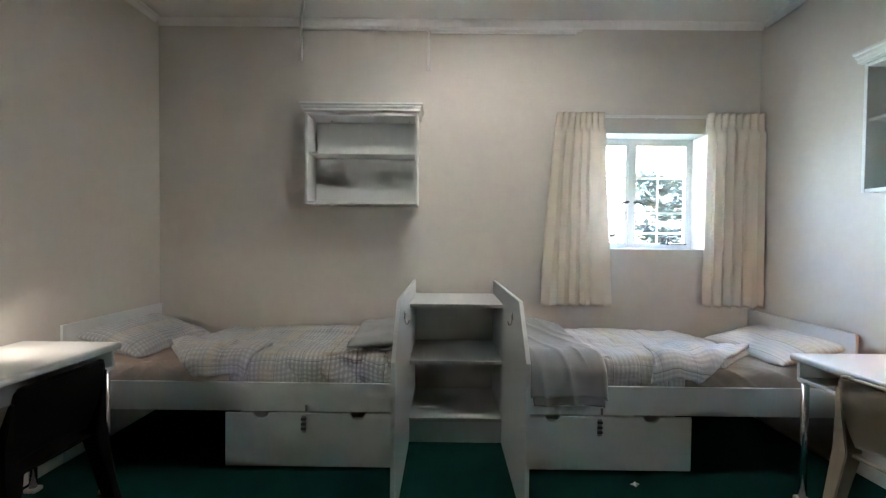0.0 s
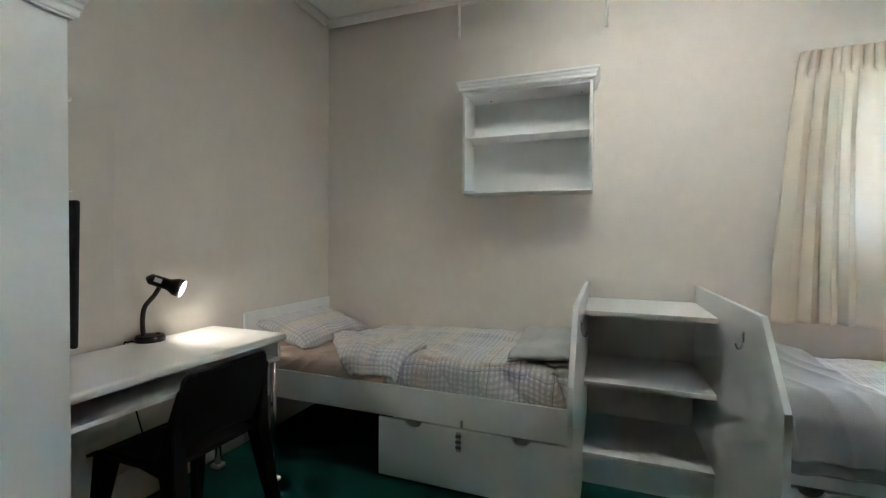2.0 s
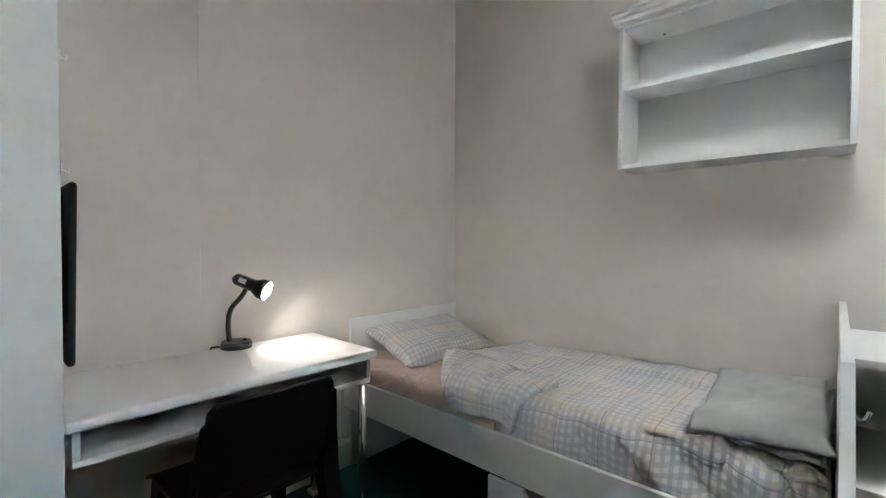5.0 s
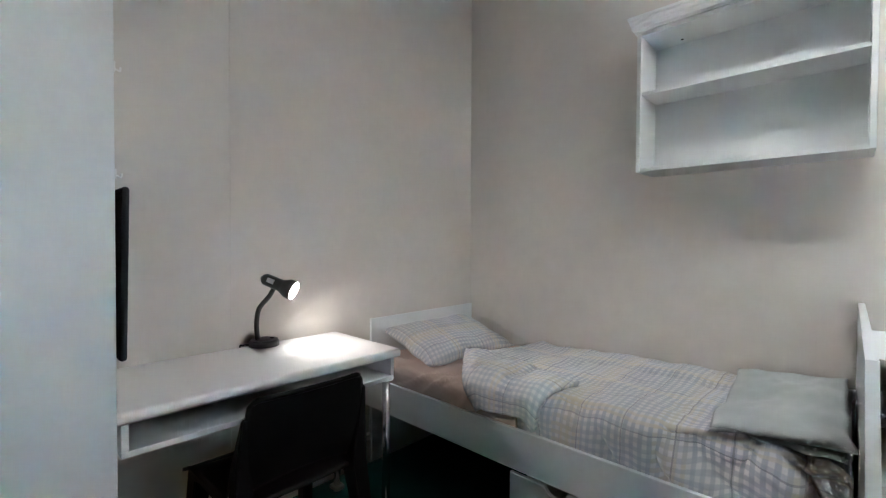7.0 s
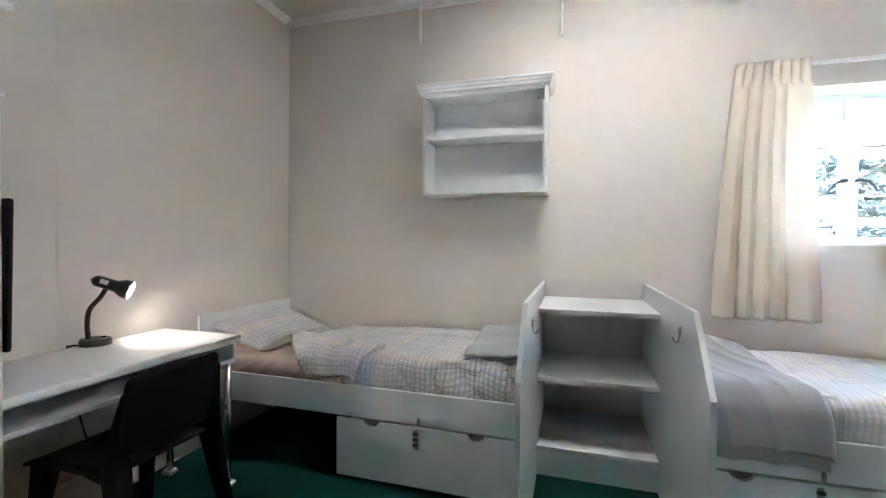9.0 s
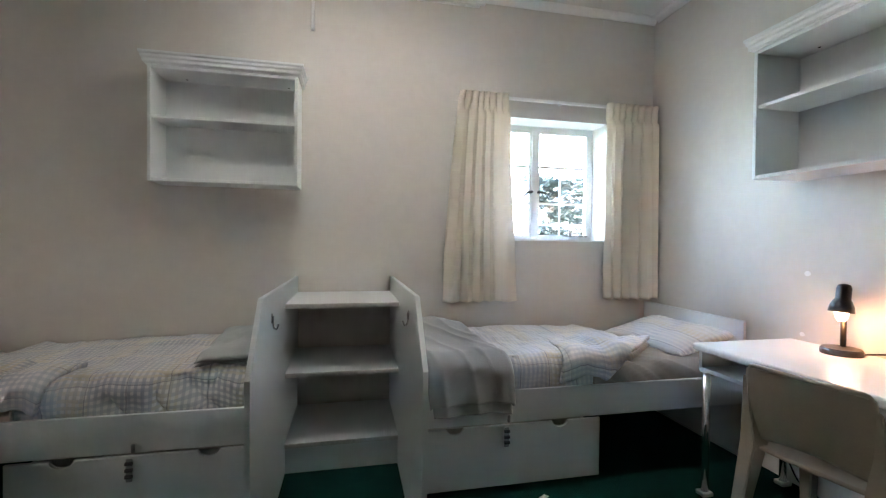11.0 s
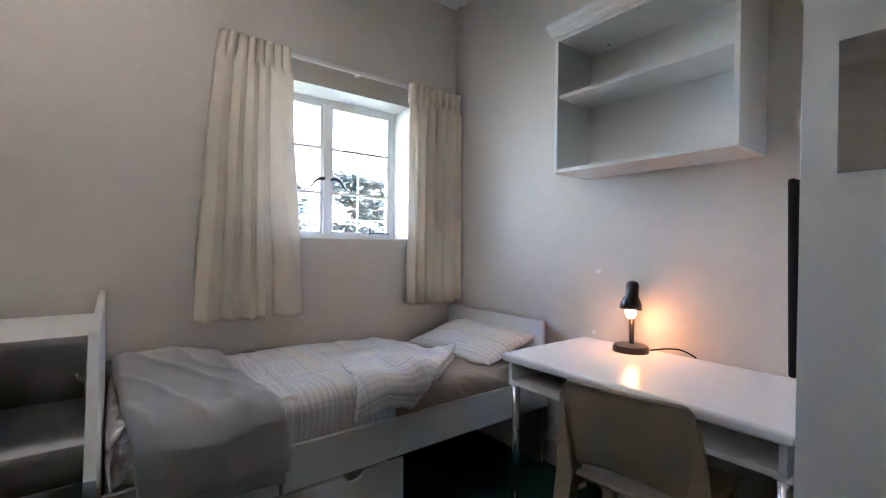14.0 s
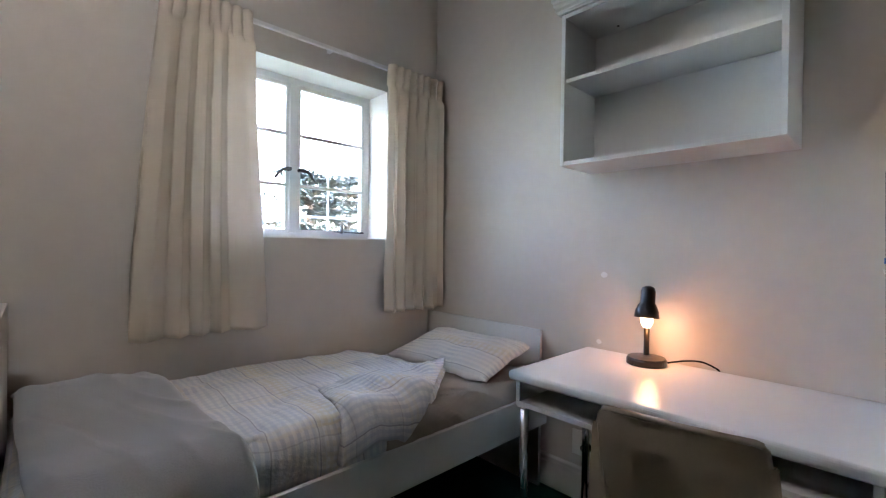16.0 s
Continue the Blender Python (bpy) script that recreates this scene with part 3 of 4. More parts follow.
def duvet(m, mat, label, seed, corners):
    ob = thing("duvet", (m(-1.0), 2.9, 0.575), label, "duvet", "duvets on the beds")
    A, B, C, D = corners      # of the turned-back part: along the bed, across it

    def head_edge(w):
        return -1.62 + (A[0] + 1.62) * w / A[1] if w < A[1] else A[0] + (D[0] - A[0]) * min(1, (w - A[1]) / 0.41)

    def puff(x, w):
        return 0.012 * wobble(x * 3.2, w * 3, seed) + 0.012 * wobble(x * 7, w * 4, seed + 3) + 0.006 * wobble(x * 16, w * 9, seed + 6) + 0.004 * wobble(x * 30, w * 12, seed + 7)

    def fn(a, b):
        w = 0.02 + b * 0.975
        x0 = head_edge(w)
        x = x0 + (-0.252 - x0) * a
        end = min(1, a / 0.04, (1 - a) / 0.04)
        z = 0.622 - 0.022 * (1 - end) ** 2 + 0.016 * math.sin(min(1, (1 - a) * 1.2) * math.pi) + puff(x, w) * (0.3 + 0.7 * end)
        rum = max(0, x + 0.95) * max(0, w - 0.5)
        ridge = (1 - abs(wobble(x * 5 - 6 * w, x * 2 + w * 2.5, seed + 13))) ** 5
        z += 0.16 * rum * wobble(x * 9 + 4 * w, w * 6, seed + 13) + (0.006 + 0.09 * rum) * ridge
        y, z = profile(w, z, 0.075, 2.482)
        y += 0.010 * abs(wobble(x * 9, w * 5, seed + 1)) if w < 0.8 else (0.012 + 0.04 * rum) * wobble(x * 8 + z * 7, z * 6, seed + 1) + 0.012 * ridge + 0.14 * rum * ridge
        y = min(y, 2.518) if z < 0.55 else y
        return m(x), max(2.478, min(y, 3.335)), max(z, 0.462), x, w

    cloth("cover", fn, 130, 76, mat, ob, "", 0.022)

    def flap(a, b):
        x = (A[0] * (1 - a) + B[0] * a) * (1 - b) + (D[0] * (1 - a) + C[0] * a) * b
        w = (A[1] * (1 - a) + B[1] * a) * (1 - b) + (D[1] * (1 - a) + C[1] * a) * b
        w -= 0.035 * math.sin(math.pi * a) * (1 - b)
        edge = min(1, a / 0.12, (1 - a) / 0.12, b / 0.12)
        z = 0.653 + 0.018 * edge + 1.2 * puff(x + 3, w) + 0.008 * math.sin(22 * (x + 0.4 * w)) * edge
        y, z = profile(w, z, 0.085, 2.448)
        y += 0.010 * wobble(x * 13, w * 6, seed + 11) if w > 0.8 else 0
        return m(x), max(y, 2.452), max(z, 0.513), w + 0.3, x
    cloth("turned_back_corner", flap, 60, 50, mat, ob, "folded back corner of the cover", 0.026)
    return ob


duvet(left, DUVET, "pastel checked cotton duvet with a turned-back corner, rumpled", 1.0, ((-1.735, 0.535), (-1.04, 0.655), (-1.115, 0.965), (-1.39, 0.965)))
duvet(right, DUVET_PALE, "pale checked cotton duvet with a turned-back corner under the window", 21.0, ((-1.76, 0.555), (-1.10, 0.545), (-1.005, 0.965), (-1.26, 0.965)))


def pillow(name, c, size, turn, mat, label, category, group, seed):
    """A stuffed cushion: c the middle, size in metres, turn in degrees about x, y, z."""
    ob = thing(name, (c[0], c[1], c[2] - size[2] / 2), label, category, group)
    m = pose(*c, *turn)
    bm = bmesh.new()
    lay = bm.loops.layers.uv.new("UVMap")
    n = 30
    grids, uvs = [], {}
    for s in (1, -1):
        g = []
        for i in range(n + 1):
            row = []
            for j in range(n + 1):
                u, v = 2 * i / n - 1, 2 * j / n - 1
                rim = i in (0, n) or j in (0, n)
                if rim and s < 0:
                    row.append(grids[0][i][j])
                    continue
                h = ((1 - u ** 4) * (1 - v ** 4)) ** 0.62
                pinch = 1 - 0.07 * (1 - abs(u) ** 2) * abs(v) ** 3
                pinch2 = 1 - 0.07 * (1 - abs(v) ** 2) * abs(u) ** 3
                z = s * size[2] / 2 * h * (1 + 0.12 * wobble(u * 2, v * 2, seed)) + 0.006 * h * wobble(u * 6, v * 6, seed)
                sag = 0.012 * wobble(u * 1.5, v * 2.2, seed + 5)
                w = bm.verts.new(m @ Vector((u * size[0] / 2 * pinch2 + 0.014 * wobble(v * 2.4, seed), v * size[1] / 2 * pinch + 0.014 * wobble(u * 2.4, seed + 3), z + sag)))
                uvs[w] = (u * size[0] / 2, v * size[1] / 2)
                row.append(w)
            g.append(row)
        grids.append(g)
    for g in grids:
        for i in range(n):
            for j in range(n):
                f = bm.faces.new((g[i][j], g[i + 1][j], g[i + 1][j + 1], g[i][j + 1]))
                for lp in f.loops:
                    lp[lay].uv = uvs[lp.vert]
    part("case", bm, mat, ob, "", True)
    return ob


pillow("pillow", (-1.955, 2.895, 0.662), (0.44, 0.67, 0.140), (0, 15, -5), DUVET, "pastel checked pillow propped against the headboard", "pillow", "pillows", 3)
pillow("pillow", (2.130, 2.88, 0.650), (0.44, 0.70, 0.105), (0, -13, 4), STRIPED, "pale striped cotton pillow against the headboard", "pillow", "pillows", 13)

pillow("folded_blanket", (-0.398, 2.86, 0.682), (0.31, 0.66, 0.055), (3, -2, -2), FLEECE_PALE, "pale grey fleece blanket folded on the bed's foot", "blanket", "", 23)
pillow("folded_blanket", (-0.408, 2.815, 0.714), (0.325, 0.64, 0.055), (3, -3, 2), FLEECE_PALE, "pale grey fleece blanket lying folded on top", "blanket", "", 27)

th = thing("throw_blanket", (0.72, 2.9, 0.65), "grey fleece throw draped over the bed's foot and rail", "blanket")


def throw_at(a, w, lift, front):
    """A place on the throw, a along the bed and w across it and down the rail."""
    f = min(1, max(0, (w - 0.80) / 0.30))
    lo = 0.412 + 0.045 * min(1, w / 0.8) + 0.035 * f + 0.010 * wobble(w * 4, 3.0)
    hi = 0.800 + 0.085 * min(1, w / 0.8) + 0.025 * f + 0.012 * wobble(w * 3, 8.0)
    x = lo + (hi - lo) * a
    rim = max(0, abs(2 * a - 1) - 0.90) / 0.10
    hump = 0.070 * math.exp(-((w - 0.20) / 0.15) ** 2) * (0.45 + 0.55 * math.sin(math.pi * min(1, 0.25 + 0.85 * a)))
    crease = 0.012 * (1 - abs(wobble(2.2 * a - 3 * w, 1.5 * w + a, 3))) ** 6
    z = 0.676 + lift + hump + crease * (1 - f) + 0.012 * wobble(x * 5, w * 4, 31) - 0.018 * rim * rim
    y, z = profile(w, z, 0.10, front)
    fold = (1 - abs(wobble(x * 6.5 + 0.8 * z, z * 1.2, 9))) ** 3
    y -= f * (0.004 + 0.020 * fold + 0.006 * wobble(x * 14, z * 5, 4)) - 0.012 * rim * rim * f
    return x, min(y, 3.33), z + 0.006 * wobble(x * 7, 2, 40) * f, x, w


cloth("fleece", lambda a, b: throw_at(a, b * 1.075, 0.0, 2.424), 70, 100, FLEECE, th, "", 0.016)
cloth("under_layer", lambda a, b: throw_at(0.03 + 0.95 * a, 0.70 + b * 0.402, -0.016, 2.437), 60, 40, FLEECE, th, "second layer of the folded throw", 0.008)

# ---- desks ----


def desk(x0, x1, y0, y1, z, front, label):
    """A desk against a side wall with an open shelf below the top; front is +1 where it faces +x."""
    ob = thing("desk", ((x0 + x1) / 2, (y0 + y1) / 2, 0), label, "desk", "desks")
    part("desktop", box(x0, x1, y0, y1, z - 0.036, z, bevel=0.014, segs=4), DESKTOP, ob)
    fx = x1 if front > 0 else x0
    a, b = (x0 + 0.01, x1 - 0.028) if front > 0 else (x0 + 0.028, x1 - 0.01)
    zt, zb = z - 0.0365, z - 0.135
    part("shelf", box(a, b, y0 + 0.02, y1 - 0.02, zb, zb + 0.018, bevel=0.002), BOARD, ob)
    part("end_panel", box(a, b, y0 + 0.02, y0 + 0.038, zb + 0.0185, zt, bevel=0.0015), BOARD, ob)
    part("end_panel", box(a, b, y1 - 0.038, y1 - 0.02, zb + 0.0185, zt, bevel=0.0015), BOARD, ob)
    bk = a if front > 0 else b
    part("back_panel", box(min(bk, bk + front * 0.016), max(bk, bk + front * 0.016), y0 + 0.0385, y1 - 0.0385, zb + 0.0185, zt), BOARD, ob)
    for lx in (fx - front * 0.055, (x0 if front > 0 else x1) + front * 0.08):
        for ly in (y0 + 0.03, y1 - 0.042):
            if front > 0 and lx > -1.9 and ly < 1.5:
                continue  # this corner rests on the wardrobe
            leg = part("leg", tube([(lx, ly, 0.02), (lx, ly, zb - 0.004)], 0.017, 16), CHROME, ob, "chrome tube leg", True)
            part("mount", box(lx - 0.024, lx + 0.024, ly - 0.021, ly + 0.021, zb - 0.006, zb - 0.0005, bevel=0.002), WHITE_PLASTIC, leg)
            part("foot", box(lx - 0.030, lx + 0.030, ly - 0.026, ly + 0.026, 0, 0.022, bevel=0.006), WHITE_PLASTIC, leg, "scuffed white plastic foot")
    return ob


desk(WL + 0.024, -1.655, 1.264, 2.262, 0.766, 1, "white desk with an open shelf and chrome legs")
desk(1.772, WR - 0.003, 1.240, 2.262, 0.748, -1, "white desk with chrome legs, lit by a warm lamp")

# ---- desk lamps ----
la = thing("desk_lamp", (-2.122, 1.872, 0.766), "black gooseneck desk lamp, switched on", "lamp")
bb = tube([(-2.122, 1.872, 0.766), (-2.122, 1.872, 0.784), (-2.122, 1.872, 0.794), (-2.122, 1.872, 0.796)], [0.062, 0.062, 0.056, 0.02], 28)
part("base", bb, LAMP_BLACK, la)
part("switch", box(-2.118, -2.100, 1.894, 1.906, 0.795, 0.801, bevel=0.002), BLACK, la)
part("gooseneck", tube(bend([(-2.130, 1.846, 0.794), (-2.130, 1.842, 0.864), (-2.128, 1.852, 0.929), (-2.120, 1.892, 0.979), (-2.112, 1.918, 1.026)], 8), 0.0105, 12), LAMP_BLACK, la, smooth=True)
p0, p1 = Vector((-2.128, 1.872, 1.060)), Vector((-2.018, 1.956, 1.008))
dirn = (p1 - p0).normalized()
hd = tube([p0 - 0.012 * dirn, p0, p0 + 0.01 * dirn, p0 + 0.085 * dirn, p0 + 0.098 * dirn, p0 + 0.118 * dirn, p1], [0.006, 0.020, 0.026, 0.027, 0.032, 0.042, 0.044], 22)
head = part("shade", hd, LAMP_BLACK, la, "", True)
part("bulb", tube([p1 + 0.0005 * dirn, p1 + 0.003 * dirn, p1 + 0.005 * dirn], [0.040, 0.036, 0.015], 20), BULB_COOL, head, "lit frosted bulb", True)
side = dirn.cross(Vector((0, 0, 1))).normalized()
out = (side + 0.35 * Vector((0, 0, 1))).normalized()
lm = Matrix((dirn, dirn.cross(out).normalized(), out)).transposed().to_4x4()
lm.translation = p0 + 0.048 * dirn + 0.0272 * out
lbm = box(-0.016, 0.016, -0.010, 0.010, -0.002, 0.001)
lbm.transform(lm)
part("label", lbm, LABEL, head, "small printed paper label")
cab = thing("lamp_cable", (-2.15, 1.83, 0.769), "thin black lamp cable behind the desk", "cable")
part("cord", tube(bend([(-2.150, 1.815, 0.772), (-2.168, 1.80, 0.770), (-2.174, 1.79, 0.734), (-2.176, 1.85, 0.40), (-2.15, 1.95, 0.03), (-2.05, 2.02, 0.008), (-1.95, 1.98, 0.008)], 8), 0.0035, 8), BLACK, cab, smooth=True)

lb = thing("desk_lamp", (2.272, 1.945, 0.748), "black desk lamp with straight stem, glowing warm", "lamp")
part("base", tube([(2.272, 1.945, 0.748), (2.272, 1.945, 0.768), (2.272, 1.945, 0.776), (2.272, 1.945, 0.779)], [0.075, 0.075, 0.070, 0.03], 32), LAMP_BLACK, lb)
part("stem", tube([(2.296, 1.955, 0.776), (2.296, 1.955, 0.998)], 0.011, 14), LAMP_BLACK, lb, smooth=True)
cx, cy = 2.269, 1.945
sp = [(cx + 0.012, cy, 1.064), (cx + 0.012, cy, 1.058), (cx + 0.011, cy, 1.043), (cx + 0.006, cy, 0.996), (cx + 0.003, cy, 0.983), (cx, cy, 0.963), (cx - 0.003, cy, 0.936)]
shade = bmesh.new()
tube(sp, [0.008, 0.022, 0.0275, 0.028, 0.036, 0.044, 0.0475], 28, shade)
shade.faces.ensure_lookup_table()
mouth = min(shade.faces, key=lambda f: f.calc_center_median().z + (0 if len(f.verts) > 4 else 9))
bmesh.ops.delete(shade, geom=[mouth], context="FACES_ONLY")
so = part("shade", shade, LAMP_BLACK, lb, "", True)
sm = so.modifiers.new("thickness", "SOLIDIFY")
sm.thickness, sm.offset = 0.002, -1
part("bulb", tube([(cx, cy, 0.973), (cx, cy, 0.958), (cx, cy, 0.933), (cx, cy, 0.913), (cx, cy, 0.896)], [0.014, 0.022, 0.024, 0.022, 0.012], 16), BULB_WARM, lb, "lit warm bulb", True)
cb = thing("lamp_cable", (2.35, 1.85, 0.750), "thin black lamp cable looping over the desk", "cable")
part("cord", tube(bend([(2.305, 1.876, 0.760), (2.345, 1.82, 0.772), (2.355, 1.765, 0.776), (2.372, 1.720, 0.756), (2.379, 1.715, 0.746)], 8), 0.0035, 8), BLACK, cb, smooth=True)

# ---- chairs ----


def chair(mat, label, group):
    """A moulded plastic chair at the origin that faces +x; its back is at x = -0.2."""
    ob = thing("chair", (0, 0, 0), label, "chair", group)
    W = 0.22

    def back(a, b):
        v = 2 * a - 1
        z = 0.455 + 0.316 * b
        z -= 0.105 * (1 - b) * math.cos(v * math.pi / 2) ** 0.8 * -0.35
        half = W + 0.012 - 0.036 * b
        corner = 0.020 * (max(0, abs(v) - 0.86) / 0.14) ** 2 * b ** 8
        x = -0.175 - 0.065 * b + 0.014 * v * v - 0.012 * math.sin(b * math.pi)
        return x, v * half, z - corner, a, b
    bk = cloth("backrest", back, 28, 20, mat, ob, "", 0.012)
    part("top_rim", tube(bend([(back(k / 28, 1)[0] - 0.003, back(k / 28, 1)[1], back(k / 28, 1)[2] - 0.004) for k in range(1, 28)], 1), 0.0085, 10), mat, bk, smooth=True)

    def seat(a, b):
        v = 2 * a - 1
        x = -0.19 + 0.42 * b
        z = 0.438 - 0.016 * math.sin(math.pi * b) * (1 - v * v) - 0.03 * max(0, b - 0.85) / 0.15 + 0.012 * abs(v) ** 4
        return x, v * (W + 0.006 + 0.010 * b), z, a, b
    cloth("seat", seat, 24, 24, mat, ob, "", 0.012)
    part("apron", prism([(-W, 0.402), (-W + 0.02, 0.40), (-0.1, 0.425), (0.1, 0.425), (W - 0.02, 0.40), (W, 0.402), (W, 0.436), (-W, 0.436)], "x", 0.190, 0.204), mat, ob)
    for s in (-1, 1):
        part("side_apron", prism([(-0.18, 0.40), (-0.05, 0.424), (0.08, 0.424), (0.19, 0.40), (0.19, 0.436), (-0.18, 0.436)], "y", s * W - 0.006, s * W + 0.006), mat, ob)
        rear = bmesh.new()
        ring = []
        for x, z, y, t in ((-0.226, 0.72, W - 0.018, 0.008), (-0.200, 0.58, W - 0.006, 0.026), (-0.188, 0.45, W - 0.002, 0.050), (-0.230, 0.22, W + 0.005, 0.037), (-0.280, 0.0, W + 0.018, 0.027)):
            ring.append([rear.verts.new(p) for p in ((x - t * 0.6, s * (y - t), z), (x + t, s * (y - t), z), (x + t, s * (y + 0.010), z), (x - t * 0.6, s * (y + 0.010), z))])
        for p, q in zip(ring, ring[1:]):
            for i in range(4):
                rear.faces.new((p[i], p[(i + 1) % 4], q[(i + 1) % 4], q[i]))
        rear.faces.new(ring[0])
        rear.faces.new(ring[-1])
        bmesh.ops.bevel(rear, geom=rear.edges[:], offset=0.004, segments=2, affect="EDGES")
        part("leg", rear, mat, ob)
        fore = bmesh.new()
        ring = []
        for x, z, y, t in ((0.185, 0.43, W - 0.006, 0.052), (0.200, 0.25, W + 0.004, 0.037), (0.222, 0.0, W + 0.014, 0.026)):
            ring.append([fore.verts.new(p) for p in ((x - t, s * (y - t), z), (x + t * 0.5, s * (y - t), z), (x + t * 0.5, s * (y + 0.010), z), (x - t, s * (y + 0.010), z))])
        for p, q in zip(ring, ring[1:]):
            for i in range(4):
                fore.faces.new((p[i], p[(i + 1) % 4], q[(i + 1) % 4], q[i]))
        fore.faces.new(ring[0])
        fore.faces.new(ring[-1])
        bmesh.ops.bevel(fore, geom=fore.edges[:], offset=0.004, segments=2, affect="EDGES")
        part("leg", fore, mat, ob)
    return ob


c1 = chair(BLACK, "black moulded plastic chair pushed to the desk", "desk chairs")
c1.matrix_basis = pose(-1.722, 1.74, 0, 0, 0, 180)
c2 = chair(TAN, "tan moulded plastic chair pulled up to the desk", "desk chairs")
c2.matrix_basis = pose(1.89, 1.667, 0, 0, 0, 8)

# ---- wardrobes ----


def wardrobe(x0, x1, y0, y1, top, front, label):
    """A tall cupboard against a side wall; front is +1 where its doors face +x."""
    ob = thing("wardrobe", ((x0 + x1) / 2, (y0 + y1) / 2, 0), label, "wardrobe", "wardrobes")
    fx = x1 if front > 0 else x0
    a, b = (x0, x1 - 0.019) if front > 0 else (x0 + 0.019, x1)
    part("body", box(a, b, y0, y1, 0.0, top, bevel=0.0015), BOARD, ob)
    ym = (y0 + y1) / 2
    for p, q in ((y0 + 0.002, ym - 0.0015), (ym + 0.0015, y1 - 0.001)):
        d = part("door", box(min(fx, fx - front * 0.018), max(fx, fx - front * 0.018), p, q, 0.07, top - 0.002, bevel=0.0015), BOARD, ob)
        hy = ym + (0.05 if p > y0 + 0.1 else -0.05)
        part("handle", tube(bend([(fx, hy, 0.98), (fx + front * 0.03, hy, 0.99), (fx + front * 0.03, hy, 1.09), (fx, hy, 1.10)], 5), 0.005, 8), CHROME, d, "chrome bow handle", True)
    bm = bmesh.new()
    loops = []
    for o, h in CROWN:
        px = fx + front * o
        loops.append([bm.verts.new(p) for p in ((x0 if front > 0 else x1, y0 - o, top + h), (px, y0 - o, top + h), (px, y1 + o, top + h), (x0 if front > 0 else x1, y1 + o, top + h))])
    for p, q in zip(loops, loops[1:]):
        for i in range(3):
            bm.faces.new((p[i], p[i + 1], q[i + 1], q[i]))
    bm.faces.new(loops[-1])
    part("cornice", bm, BOARD, ob, "stepped white cornice moulding")
    return ob


wardrobe(WL + 0.024, -1.592, 0.37, 1.262, 1.885, 1, "white tall wardrobe with cornice, doors shut")
wardrobe(1.765, WR - 0.003, 0.34, 1.238, 1.85, -1, "white tall wardrobe with a small mirror, doors shut")
mr = thing("mirror", (1.764, 1.02, 1.39), "small frameless mirror on the wardrobe door", "mirror")
part("glass", box(1.7605, 1.7645, 0.865, 1.168, 1.392, 1.700, bevel=0.001), MIRROR, mr)


def pin_board(x0, x1, y, z0, z1, label, s):
    ob = thing("pin_board", ((x0 + x1) / 2, y, z0), label, "pin board", "pin boards on the wardrobes")
    b = box(x0, x1, y + 0.002, y + (0.020 if s > 0 else 0.021), z0, z1, bevel=0.0085, segs=4)
    for v in b.verts:
        v.co.y += 0.008 * ((v.co.z - z0) / (z1 - z0)) ** 2
    part("panel", b, FELT, ob, "", True)
    return ob


pin_board(-2.05, -1.590, 1.264, 0.918, 1.362, "black felt pin board hung on a wardrobe's side", 1)
pb = pin_board(1.790, 2.27, 1.240, 0.885, 1.395, "black felt pin board with pins on a wardrobe's side", -1)
part("pin", tube([(1.815, 1.258, 1.195), (1.815, 1.268, 1.195)], [0.004, 0.007], 10), BLUE_PIN, pb, "blue push pin")
part("pin", tube([(1.808, 1.258, 1.175), (1.808, 1.269, 1.172)], [0.004, 0.007], 10), WHITE_PLASTIC, pb, "white push pin")

# ---- small things on the walls and floor ----
for z in (1.392, 1.660):
    hk = thing("adhesive_hook", (-1.612, 1.262, z), "tiny white plastic hook on a wardrobe's side", "hook", "hooks on the wardrobe")
    part("pad", box(-1.622, -1.602, 1.2625, 1.266, z - 0.012, z + 0.014, bevel=0.0012), WHITE_PLASTIC, hk)
    part("peg", tube(bend([(-1.612, 1.266, z - 0.002), (-1.612, 1.276, z - 0.006), (-1.612, 1.278, z + 0.004)], 5), 0.0025, 8), WHITE_PLASTIC, hk, smooth=True)
for y, z, r in ((2.184, 1.091, 0.016), (2.205, 0.778, 0.013)):
    pts = [(y + r * (1 + 0.4 * wobble(k, z)) * math.cos(k * 0.7), z + 0.8 * r * (1 + 0.4 * wobble(k, y)) * math.sin(k * 0.7)) for k in range(9)]
    solid("plaster_patch", prism(pts, "x", WR - 0.0025, WR + 0.001), PATCH, "small white plaster patch on the beige wall", "patch", group="wall patches")
sk = thing("wall_socket", (WR, 2.27, 0.28), "white double wall socket below the desk", "socket")
part("plate", box(WR - 0.010, WR, 2.21, 2.33, 0.215, 0.335, bevel=0.003), WHITE_PLASTIC, sk)
part("plug", tube([(WR - 0.01, 2.25, 0.27), (WR - 0.045, 2.25, 0.27)], [0.024, 0.018], 14), BLACK, sk, "black plug")
pc = thing("power_cable", (2.3, 1.9, 0.0), "thin black cable hanging from the socket to the floor", "cable")
part("cord", tube(bend([(WR - 0.046, 2.25, 0.268), (WR - 0.07, 2.23, 0.20), (WR - 0.06, 2.15, 0.04), (2.25, 1.9, 0.006), (2.05, 1.95, 0.006)], 8), 0.0035, 8), BLACK, pc, smooth=True)

scrap = thing("paper_scrap", (1.033, 2.338, 0.0), "small crumpled white paper scrap on the carpet", "scrap")
sb = bmesh.new()
bmesh.ops.create_grid(sb, x_segments=6, y_segments=5, size=0.5, matrix=Matrix.Translation((1.033, 2.338, 0.012)) @ Matrix.Rotation(0.5, 4, "Z") @ Matrix.Diagonal((0.045, 0.026, 1, 1)))
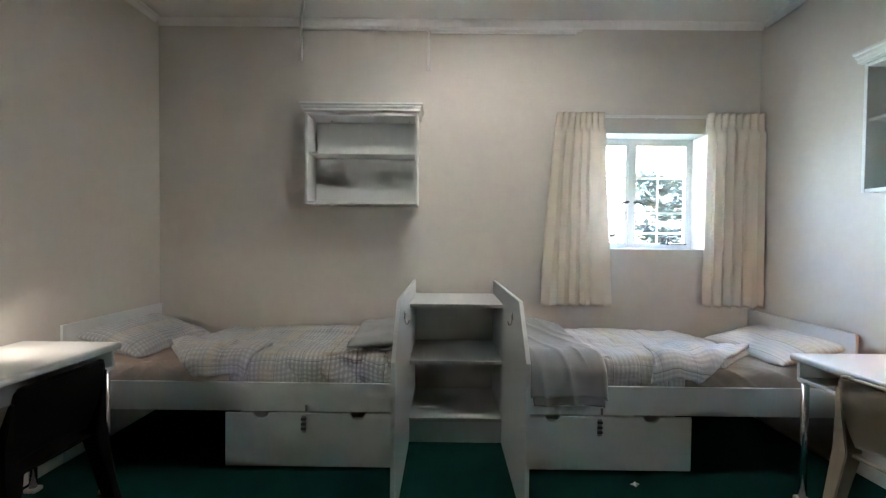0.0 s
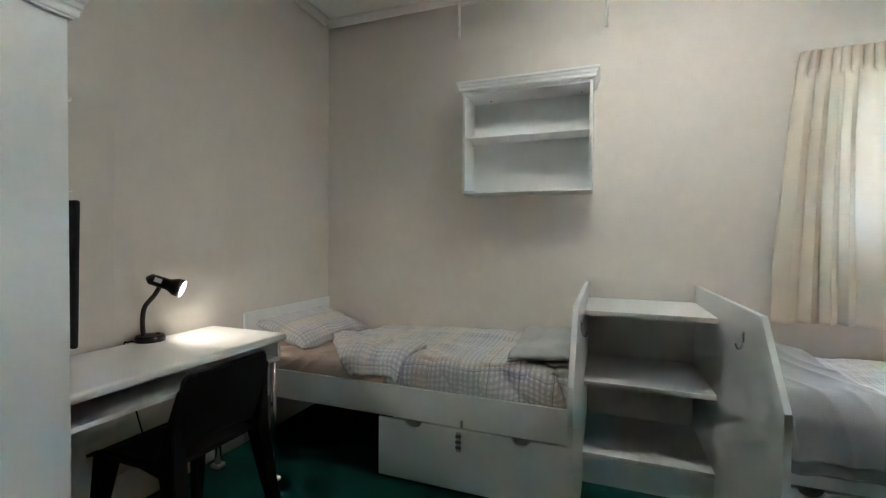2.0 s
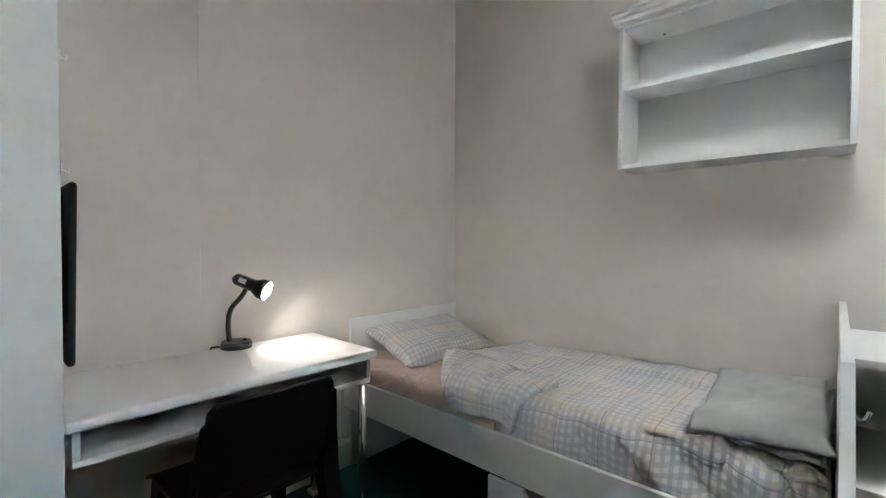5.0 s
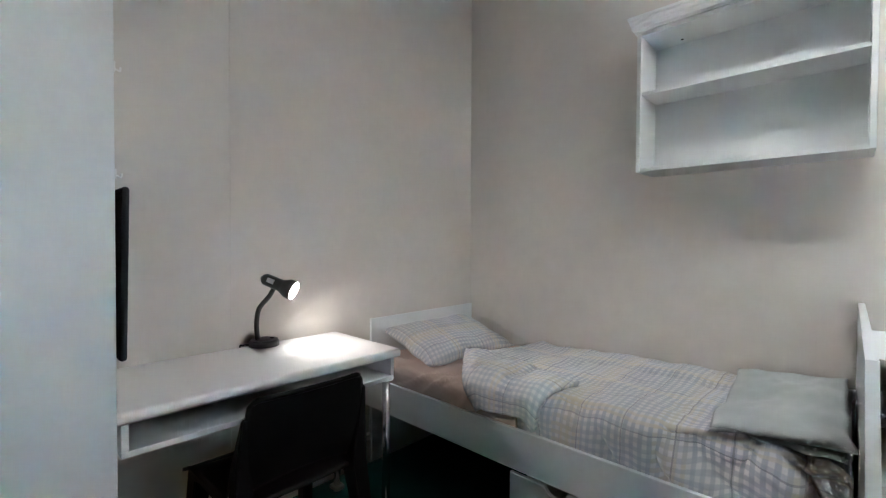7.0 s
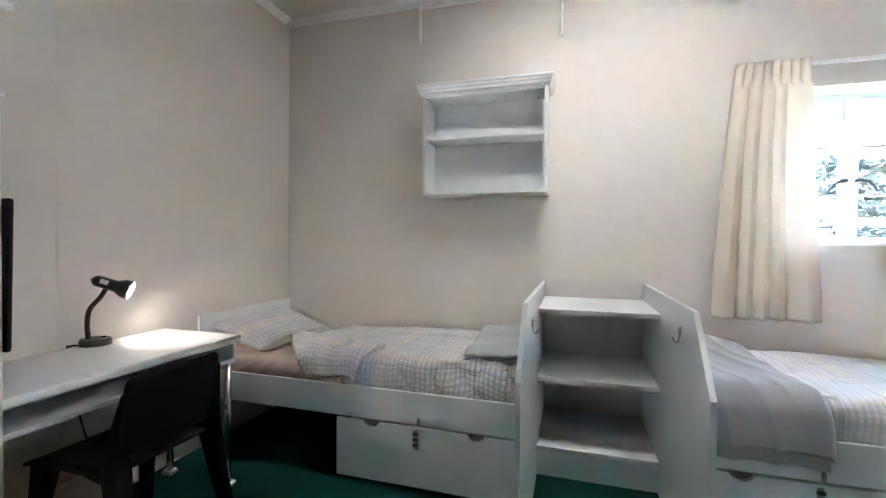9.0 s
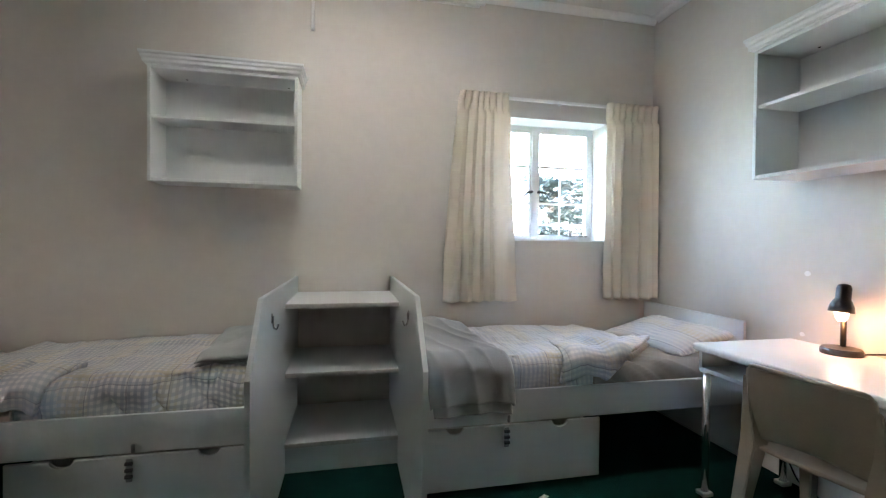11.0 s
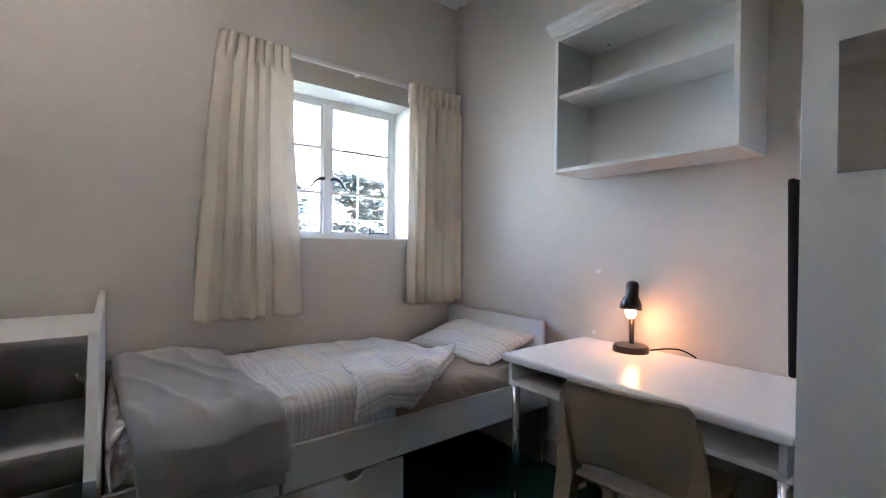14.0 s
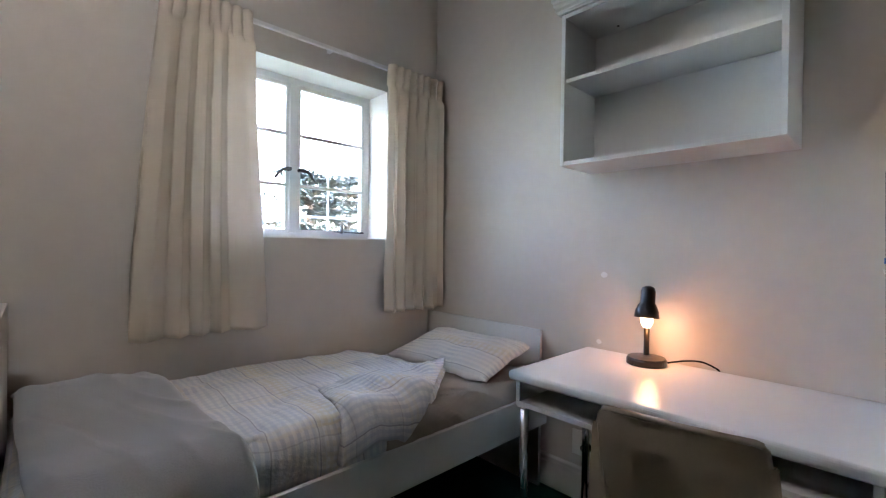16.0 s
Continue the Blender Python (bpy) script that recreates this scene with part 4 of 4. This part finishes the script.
for v in sb.verts:
    v.co += Vector((0.004 * wobble(v.co.x * 90, v.co.y * 90, 1), 0.005 * wobble(v.co.x * 80, v.co.y * 80, 2), 0.011 * wobble(v.co.x * 70, v.co.y * 70, 3)))
scrap_paper = part("paper", sb, PATCH, scrap)
scrap_paper.modifiers.new("thickness", "SOLIDIFY").thickness = 0.0015

# ---- outside ----
solid("ground", box(-400, 400, 3.9, 800, -3.5, -3.4), GRASS, "green lawn far below the window", "ground", "structure")
rng = random.Random(5)


def cedar(x, y, z0, height, spread, label):
    ob = thing("tree", (x, y, z0), label, "tree", "trees outside")
    trunk = tube(bend([(x, y, z0), (x + 0.1, y, z0 + height * 0.4), (x - 0.05, y, z0 + height * 0.75), (x, y, z0 + height * 0.97)], 5), [0.32 - 0.28 * k / 15 for k in range(16)], 10)
    part("trunk", trunk, BARK, ob, smooth=True)
    limbs = bmesh.new()
    verts, faces = [], []
    for tier in range(13):
        h = z0 + height * (0.30 + 0.70 * tier / 13)
        reach = spread * (1 - 0.72 * (tier / 13) ** 1.3) * rng.uniform(0.75, 1.1)
        for k in range(7):
            ang = rng.uniform(0, 2 * math.pi)
            rr = reach * rng.uniform(0.6, 1.0)
            tip = Vector((x + rr * math.cos(ang), y + rr * math.sin(ang), h + rng.uniform(-0.1, 0.35)))
            root = Vector((x, y, h - 0.1))
            tube([root, root.lerp(tip, 0.5) + Vector((0, 0, 0.1)), tip], [0.06, 0.04, 0.012], 5, limbs)
            for q in range(46):
                f = rng.uniform(0.25, 1.05)
                c = root.lerp(tip, f) + Vector((rng.gauss(0, 0.26), rng.gauss(0, 0.26), rng.gauss(0.03, 0.06)))
                for leaf in range(3):
                    d = Vector((rng.uniform(-1, 1), rng.uniform(-1, 1), rng.uniform(-0.25, 0.35))).normalized() * rng.uniform(0.14, 0.28)
                    e = d.cross(Vector((rng.uniform(-0.4, 0.4), rng.uniform(-0.4, 0.4), 1))).normalized() * rng.uniform(0.03, 0.075)
                    i = len(verts)
                    verts += [c - e * 0.4, c + d * 0.5 - e, c + d, c + d * 0.5 + e]
                    faces.append((i, i + 1, i + 2, i + 3))
    part("limbs", limbs, BARK, ob)
    me = bpy.data.meshes.new("needles")
    me.from_pydata([tuple(v) for v in verts], [], faces)
    me.materials.append(LEAF)
    crown_ob = new("crown", me)
    crown_ob.parent = ob
    crown_ob.matrix_parent_inverse = Matrix.Translation(ob.location).inverted()
    tagged(crown_ob, "dark blue-green needle sprays in flat tiers", kind="stuff")
    return ob


cedar(6.7, 13.8, -3.4, 7.0, 2.6, "dark green cedar with flat tiers of needles")
cedar(10.2, 17.5, -3.4, 7.6, 3.0, "dark green cedar farther off from the window")

cedar(5.1, 16.5, -3.4, 6.8, 2.2, "low dark green cedar beside the taller ones")

hs = thing("house", (6.5, 30, -3.4), "white rendered house with a blue sheet roof", "house")
part("wall", box(3.0, 10.4, 27, 33, -3.4, 3.1), RENDERED, hs)
part("roof", prism([(2.6, 3.1), (10.8, 3.1), (9.2, 4.8), (4.2, 4.8)], "y", 26.6, 33.4), SLATE, hs)
for x in (4.2, 6.4, 8.6):
    part("window", box(x, x + 1.0, 26.97, 27.02, 0.6, 2.1), DARK_STEEL, hs, "dark window pane")
